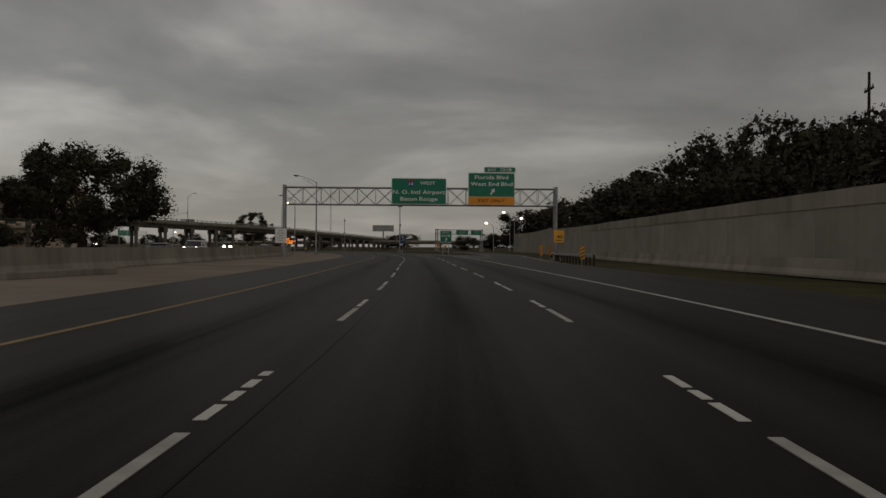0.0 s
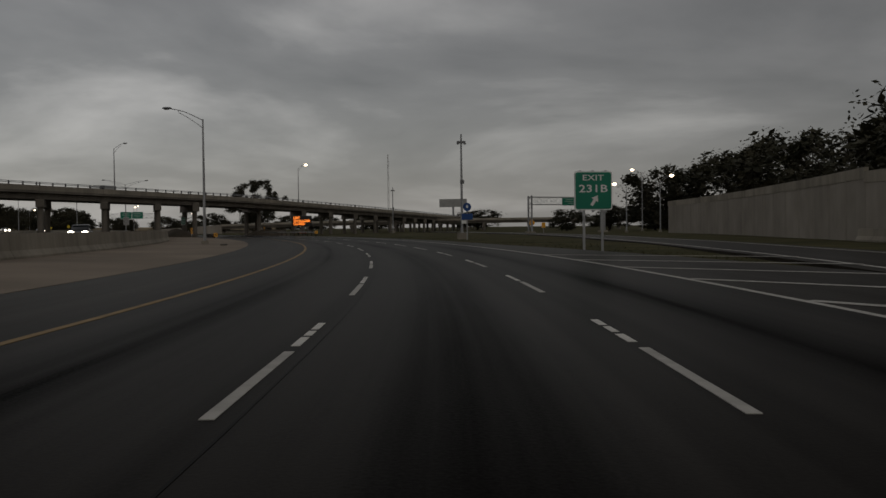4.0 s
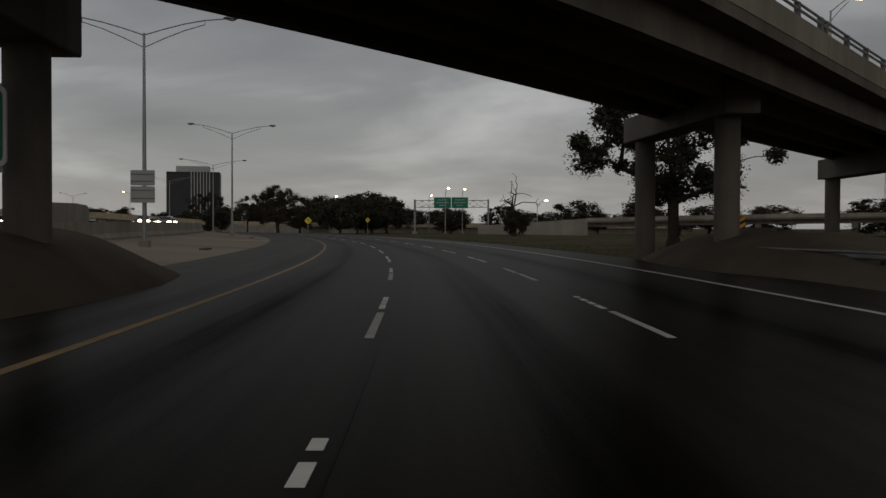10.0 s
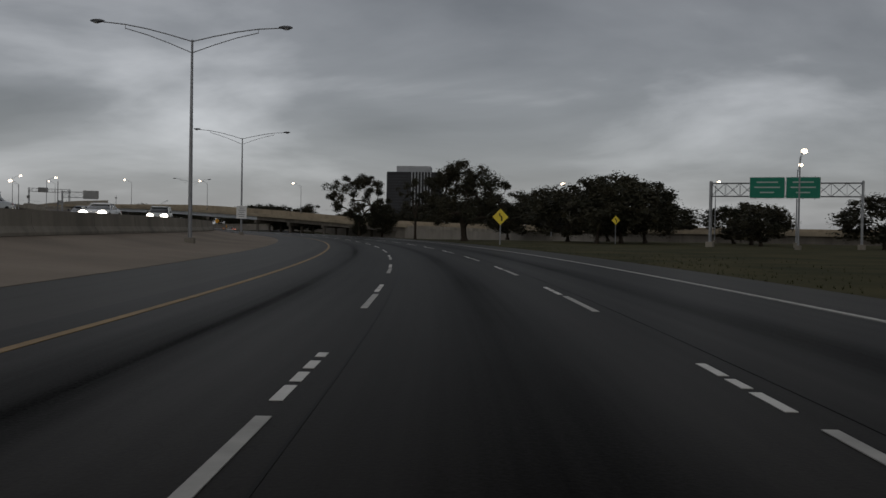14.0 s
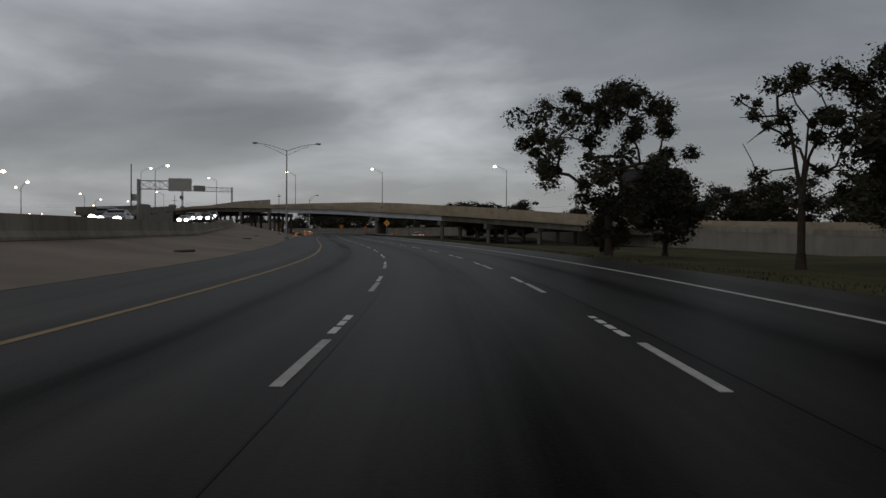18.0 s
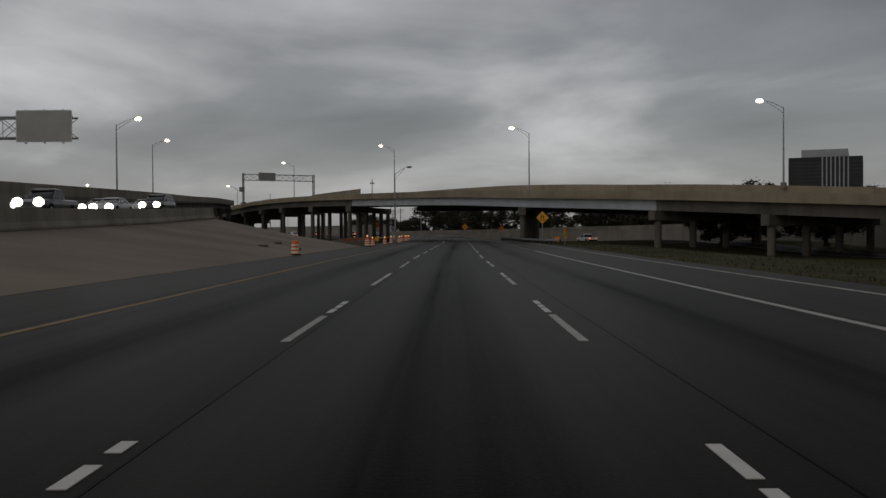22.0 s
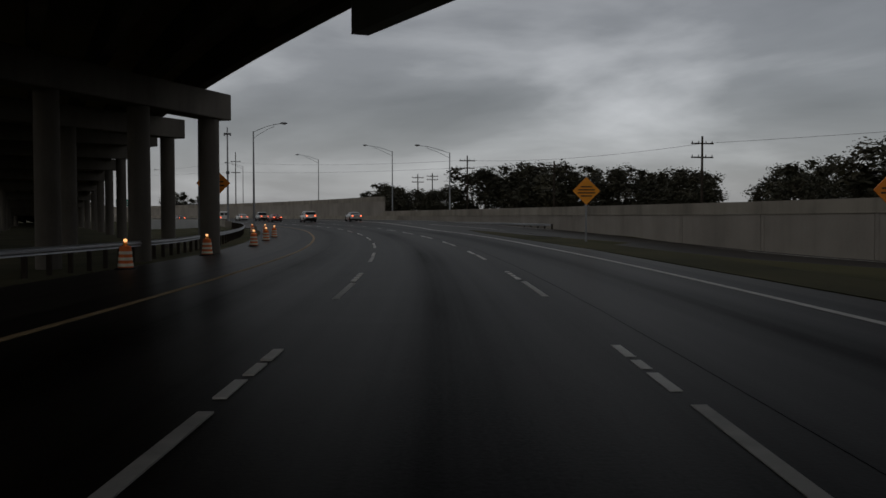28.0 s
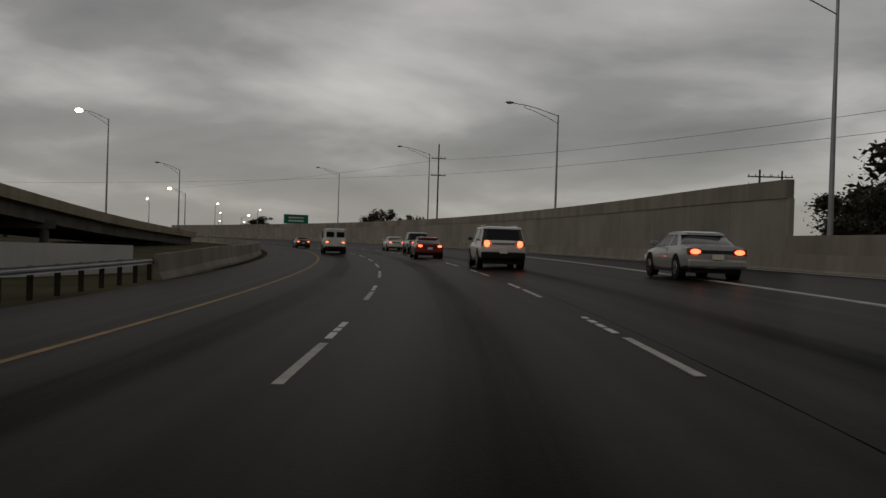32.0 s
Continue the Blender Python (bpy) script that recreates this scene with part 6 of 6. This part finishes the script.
        part("door_mirror", Build().box(sx * (w + 0.07) - 0.1, sx * (w + 0.07) + 0.1, b1 - 0.5, b1 - 0.36, belt + 0.01, belt + 0.15, bevel=0.03), paint if kind != "suv" else CAR_DARK, o)
        part("door_seam", Build().box(sx * w * 0.985 - 0.006, sx * w * 0.985 + 0.012, mid_b - 0.01, mid_b + 0.01, 0.42, belt - 0.08), CAR_DARK, o)
        part("sill", Build().box(sx * w * 0.9 - 0.06, sx * w * 0.9 + 0.06, y0 * 0.42, y1 * 0.42, stations[2][2] - 0.06, stations[2][2] + 0.06, bevel=0.02), CAR_DARK, o, "dark sill")
        bx = sx * w * 0.72
        lamp = part("tail_lamp", Build().box(bx - 0.2, bx + 0.2, y0 - 0.02, y0 + 0.14, z_t - 0.09, z_t + 0.09, bevel=0.03), SIGN_RED, o, "red tail lamp")
        if lights == "tail":
            part("lamp_glow", Build().ball((bx - 0.02 * sx, y0 - 0.03, z_t), 0.15 if kind != "suv" else 0.13, 0.03, 0.075 if kind != "suv" else 0.14, 12, 6), TAIL_ON, lamp, "glowing red lamp", True)
        part("head_lamp", Build().box(sx * w * 0.66 - 0.22, sx * w * 0.66 + 0.22, y1 - 0.2, y1 + 0.02, stations[-2][3] - 0.22, stations[-2][3] - 0.06, bevel=0.03), SIGN_WHITE, o, "clear headlamp")
        if lights == "head":
            # larger than the headlamp, so that the ball stands for its glare too
            part("lamp_glow", Build().ball((sx * w * 0.66, y1 + 0.02, stations[-2][3] - 0.12), 0.34, 0.12, 0.27, 12, 6), HEAD_ON, o, "white headlamp glow enlarged to the size of its glare", True)
    dark = kind in ("suv", "van", "pickup")
    part("rear_bumper", Build().box(-w * 0.93, w * 0.93, y0 - 0.1, y0 + 0.12, stations[0][2] - 0.08, stations[0][2] + (0.2 if kind == "suv" else 0.14), bevel=0.05), RUBBER if dark else paint, o, "dark bumper" if dark else "")
    part("underbody", Build().box(-w * 0.8, w * 0.8, y0 + 0.1, y1 - 0.15, 0.2, 0.46), RUBBER, o, "dark underbody")
    part("front_bumper", Build().box(-w * 0.84, w * 0.84, y1 - 0.2, y1 + 0.05, stations[-1][2] - 0.1, stations[-1][2] + 0.1, bevel=0.05), paint, o)
    part("licence_plate", Build().box(-0.16, 0.16, y0 - 0.115, y0 - 0.06, stations[0][2] + 0.145, stations[0][2] + 0.29), BARREL_W, o, "pale blank licence plate")
    if kind == "sedan":
        part("tail_trim", Build().box(-w * 0.5, w * 0.5, y0 - 0.025, y0 + 0.05, z_t - 0.05, z_t + 0.05, bevel=0.01), CAR_DARK, o, "dark trim strip between the lamps")
    elif kind == "suv":
        part("tailgate_trim", Build().box(-0.5, 0.5, y0 - 0.03, y0 + 0.02, z_t - 0.02, z_t + 0.05, bevel=0.01), CHROME, o, "chrome tailgate bar")
    elif kind == "pickup":
        part("tailgate_handle", Build().box(-0.12, 0.12, y0 - 0.03, y0 + 0.02, 0.92, 0.98, bevel=0.01), CAR_DARK, o)
    return o


def on_lane(s, d, z=0.0, turn=0.0):
    return stand(s, d + float(np.interp(s, LS, LO)), z + bank_z(s, d), turn)


vehicle("suv", on_lane(964, 3.15), CAR_WHITE, "white sport utility car with lit tail lamps and dark bumper")
vehicle("sedan", on_lane(951, 7.6), CAR_SILVER, "pale silver saloon car with lit tail lamps on the entry lane")
vehicle("sedan", on_lane(986, 1.9), CAR_RED, "dark red small car with lit tail lamps")
vehicle("pickup", on_lane(1003, 3.2), CAR_SILVER, "silver pickup truck with lit tail lamps")
vehicle("sedan", on_lane(1022, 3.6), CAR_WHITE, "white saloon car far ahead with lit tail lamps")
vehicle("van", on_lane(1010, -3.4), CAR_WHITE, "white panel van with two dark rear windows and lit tail lamps")
vehicle("sedan", on_lane(1050, -3.6), CAR_DARK, "dark saloon car far ahead with lit tail lamps")
vehicle("pickup", stand(812, 27.0, -0.9, 14), CAR_WHITE, "white pickup truck on the entry ramp")
# oncoming traffic on the opposite carriageway
for k, (s, off, kind, paint) in enumerate(((60, 4, "sedan", CAR_DARK), (92, 8, "suv", CAR_SILVER), (150, 4, "sedan", CAR_SILVER), (205, 8, "pickup", CAR_DARK), (398, 4, "sedan", CAR_DARK),
                                           (440, 4, "sedan", CAR_SILVER), (452, 8, "pickup", CAR_DARK), (463, 4, "sedan", CAR_WHITE), (476, 8, "sedan", CAR_DARK), (492, 4, "suv", CAR_SILVER), (540, 8, "sedan", CAR_DARK), (586, 4, "sedan", CAR_DARK), (598, 7, "pickup", CAR_DARK),
                                           (681, 7, "sedan", CAR_SILVER), (689, 4, "pickup", CAR_DARK), (696, 7, "suv", CAR_DARK), (703, 4, "sedan", CAR_SILVER), (710, 7, "sedan", CAR_DARK), (718, 4, "suv", CAR_DARK), (725, 7, "sedan", CAR_SILVER))):
    z = opposite_z(s)
    vehicle(kind, stand(s, left_d(s) - off, z, 180), paint, "oncoming car with lit headlamps on the opposite carriageway", "head", "oncoming traffic")
vehicle("van", Matrix.Translation((-70.5, 268, 6.4)) @ Matrix.Rotation(radians(166), 4, "Z"), CAR_SILVER, "grey van with lit headlamps on the ramp bridge", "head")



# power poles and wires
def power_pole(m, tall, arms, label="timber power pole with cross-arms"):
    o = thing("power_pole", m, label, "power pole", "power poles")
    part("pole", Build().tube([(0, 0, -0.6), (0, 0, tall)], [0.2, 0.12], 9), TIMBER, o, smooth=True)
    for z in arms:
        arm = part("cross_arm", Build().box(-1.5, 1.5, -0.07, 0.07, tall - z - 0.08, tall - z + 0.08), TIMBER, o)
        for x in (-1.35, -0.5, 0.5, 1.35):
            part("insulator", Build().lathe([(0.05, 0), (0.09, 0.08), (0.05, 0.16), (0.07, 0.25)], 8, (x, 0, tall - z + 0.08)), SIGN_BACK, arm)
    return o


POLES = [((38, 87), 17.4, (1.6, 3.6)), ((-550, 688), 11.2, (0.9, 2.6)), ((-595, 694), 10.6, (0.8,)), ((-620, 690), 12.8, (1.0, 2.4)), ((-679, 705), 11.8, (0.9, 2.0)), ((-763, 678), 21.6, (3.0, 6.5)), ((-688, 713), 12.6, (0.9, 1.8)), ((-500, 700), 12.0, (0.9, 2.2))]
for (x, y), tall, arms in POLES:
    power_pole(Matrix.Translation((x, y, -0.3)) @ Matrix.Rotation(radians(80), 4, "Z"), tall, arms)
for (x0, y0, z0), (x1, y1, z1) in (((-763, 678, 18), (-620, 690, 11.6)), ((-763, 678, 15), (-595, 694, 10)), ((-763, 678, 18), (-900, 610, 16)), ((-620, 690, 11.6), (-550, 688, 10)), ((-550, 688, 10), (-430, 700, 10.5)), ((-763, 678, 15), (-860, 560, 14))):
    pts = []
    for k in range(13):
        t = k / 12
        pts.append((x0 + (x1 - x0) * t, y0 + (y1 - y0) * t, z0 + (z1 - z0) * t - 3.2 * t * (1 - t)))
    tagged(part("power_cable", Build().tube(pts, 0.018, 4), CABLE, None, "thin black overhead power cable between poles"), category="cable")

# radio mast far beyond the bridge
rm = thing("radio_mast", Matrix.Translation((-65, 562, 0)), "thin red-lit lattice radio mast far off", "mast")
for a in range(3):
    c, s_ = math.cos(a * 2.094), math.sin(a * 2.094)
    part("leg", Build().tube([(0.5 * c, 0.5 * s_, -0.3), (0.25 * c, 0.25 * s_, 35)], 0.07, 5), STEEL, rm)
for k in range(17):
    part("lacing", Build().tube([(0.45 * math.cos(k * 2.094), 0.45 * math.sin(k * 2.094), 2 * k + 0.5), (0.42 * math.cos((k + 1) * 2.094), 0.42 * math.sin((k + 1) * 2.094), 2 * k + 2.5)], 0.045, 4), STEEL, rm)

# pale building beyond the bridge
bd = thing("stucco_building", Matrix.Translation((-125, 300, 0)) @ Matrix.Rotation(radians(14), 4, "Z"), "large pale stucco building lit by a warm lamp", "building")
part("wall", Build().box(-26, 13, -12, 12, -0.5, 19, bevel=0.4), BUILDING, bd)
for k in range(5):
    x = -20 + 6.5 * k
    part("window", Build().box(x, x + 3.0, -12.06, -11.9, 7.5, 9.5), CAR_GLASS, bd)
part("canopy", Build().box(-10, 8, -14.5, -12.003, 6.2, 6.8, bevel=0.05), CONCRETE, bd)
part("lamp", Build().ball((6, -12.6, 7.4), 0.7, 0.5, 0.55, 10, 6), LAMP_ON, bd, "glowing wall lamp", True)
for k, (x, y, w, h) in enumerate(((-300, 470, 26, 7.5), (-350, 478, 18, 6.0), (-470, 500, 24, 6.5), (-600, 560, 22, 6), (-900, 560, 30, 8), (-1000, 600, 24, 9))):
    b = thing("low_building", Matrix.Translation((x - 60, y - 60, 0)) @ Matrix.Rotation(radians(40 + 13 * k), 4, "Z"), "low pale commercial building far behind the road", "building")
    part("wall", Build().box(-w / 2, w / 2, -7, 7, -0.5, h, bevel=0.2), BUILDING, b)
    part("roof", Build().box(-w / 2 - 0.4, w / 2 + 0.4, -7.4, 7.4, h + 0.003, h + 0.5, bevel=0.1), CONCRETE, b)
    for j in range(4):
        part("window", Build().box(-w / 2 + 2 + j * w / 4.4, -w / 2 + 4.5 + j * w / 4.4, 6.95, 7.06, h * 0.45, h * 0.75), CAR_GLASS, b)


# woods: three trees built once and copied
base = [tree(Matrix.Translation((60 + 30 * k, -200, 0)), 12.0, 5.6, "dense dark evergreen tree in a far wood", 40 + k, 0.35, 12, 7200, 0.22, 2.2, 0.08, rough=0.3) for k in range(3)]
rnd = random.Random(77)


def grove(places, label="dense dark evergreen tree in a far wood"):
    for x, y, tall, wide in places:
        src = base[rnd.randrange(3)]
        k, q = wide / 5.6, tall / 12.0
        m = Matrix.Translation((x, y, -0.4)) @ Matrix.Rotation(rnd.uniform(0, 6.28), 4, "Z") @ Matrix.Diagonal((k, k, q, 1))
        copy_thing(src, m)


grove([(45, 225, 20.5, 11), (62, 250, 19, 11), (40, 145, 17.5, 7), (50, 160, 18, 9), (43, 122, 17.5, 6.5), (52, 130, 19, 8), (42, 102, 14.6, 5.5), (40, 88, 14, 5.5), (38, 72, 13, 6), (36, 185, 14, 8), (34, 205, 14, 8), (60, 200, 18, 9),
       (41, 327, 17, 11), (30, 345, 15, 9), (55, 300, 17, 10), (18, 362, 6.5, 7), (28, 350, 7, 7), (36, 372, 7.5, 8), (8, 375, 6, 5), (34, 260, 15, 8)])
for s, d, tall, wide in ((333, -56, 8.5, 5), (320, -60, 8, 6), (350, -52, 8, 5), (363, -48, 9, 5.5), (300, -70, 8, 6), (375, -58, 8.5, 5), (395, -60, 8, 5), (280, -75, 8, 6), (520, 80, 8, 6), (505, 92, 9, 6), (490, 100, 9, 6),
                        (557, 58, 12.7, 7), (562, 66, 12, 7), (553, 51, 11, 6), (570, 54, 11, 6), (600, 68, 9, 6), (610, 60, 9, 6), (590, 75, 9, 6), (545, 78, 7, 5), (560, 88, 8, 6), (575, 96, 8, 6), (520, 95, 6, 4), (505, 98, 6, 4), (535, 100, 6.5, 5),
                        (433, 112, 8, 8), (470, 118, 7, 7), (500, 130, 8, 8), (420, 150, 8, 9), (617, 110, 9, 8), (640, 120, 9, 8), (660, 116, 9, 9), (690, 120, 15, 9), (720, 124, 15, 9), (760, 110, 14, 8), (675, 104, 15, 8), (705, 108, 15, 8), (735, 106, 15, 9), (748, 96, 14, 8), (650, 108, 15, 9), (770, 92, 13, 8), (785, 84, 10, 8), (800, 76, 9, 7),
                        (842, 52, 12, 8), (850, 62, 12, 8), (862, 56, 12, 8), (872, 70, 12.5, 9), (885, 60, 12, 8), (895, 74, 12, 9), (835, 70, 12, 8), (905, 66, 11, 8), (760, 40, 5.5, 5), (751, 33, 4.8, 3.5), (745, 44, 5.5, 4.5)):
    p = road(s, d)
    grove([(p.x, p.y, tall, wide)])
grove([(-633, 708, 12.4, 8), (-620, 712, 12, 8), (-645, 704, 12, 8), (-610, 718, 11, 7), (-598, 724, 9.5, 5), (-571, 724, 8, 5), (-560, 730, 8.5, 6), (-711, 707, 9, 6), (-700, 712, 9, 6), (-540, 735, 9, 6), (-520, 740, 9.5, 7), (-490, 745, 10, 7),
       (-689, 744, 16, 9), (-671, 773, 13, 9), (-623, 784, 15, 9), (-655, 770, 13, 9), (-791, 740, 13, 9), (-640, 790, 14, 9), (-893, 681, 12, 6), (-884, 690, 10, 5), (-628, 687, 6.5, 3.4), (-622, 684, 6, 3), (-760, 730, 10, 7), (-460, 742, 10, 8), (-430, 735, 10, 8),
       (-960, 640, 9, 7), (-990, 655, 9, 7), (-1010, 560, 9, 8), (-780, 590, 8, 5), (-770, 585, 7, 4)])
# the three patterns stand in the wood behind the noise wall too
for k, ob in enumerate(base):
    ob.matrix_basis = Matrix.Translation((58 + 9 * k, 105 - 14 * k, -0.3))

# far lamps
for t in ((20.8, 333.9, 13.3), (24, 299, 10.2), (49, 110, 11.5), (13, 292, 8.5), (-155.2, 488.5, 10.5), (-170.6, 529.2, 12.0), (-200, 565, 11.7), (-144, 523, 8.4), (-232.9, 559, 11.6), (-330, 485, 10.5),
          (-372, 500, 10.5), (-420, 515, 11), (-475, 525, 12), (-540, 560, 13), (-600, 585, 13), (-660, 600, 12), (-830, 612, 10), (-900, 640, 10), (-960, 650, 10),
          (-865, 628, 10.5), (-945, 624.5, 9.4), (-1015, 620.5, 7.4), (-1085, 619, 6.0), (-895, 636.4, 7.9), (-965, 633, 6.6), (-1035, 629, 5.8)):
    lamp_head(t[0], t[1], t[2], rnd.choice((20, 200, 100)), t[2] - 0.7, True, 2.0)
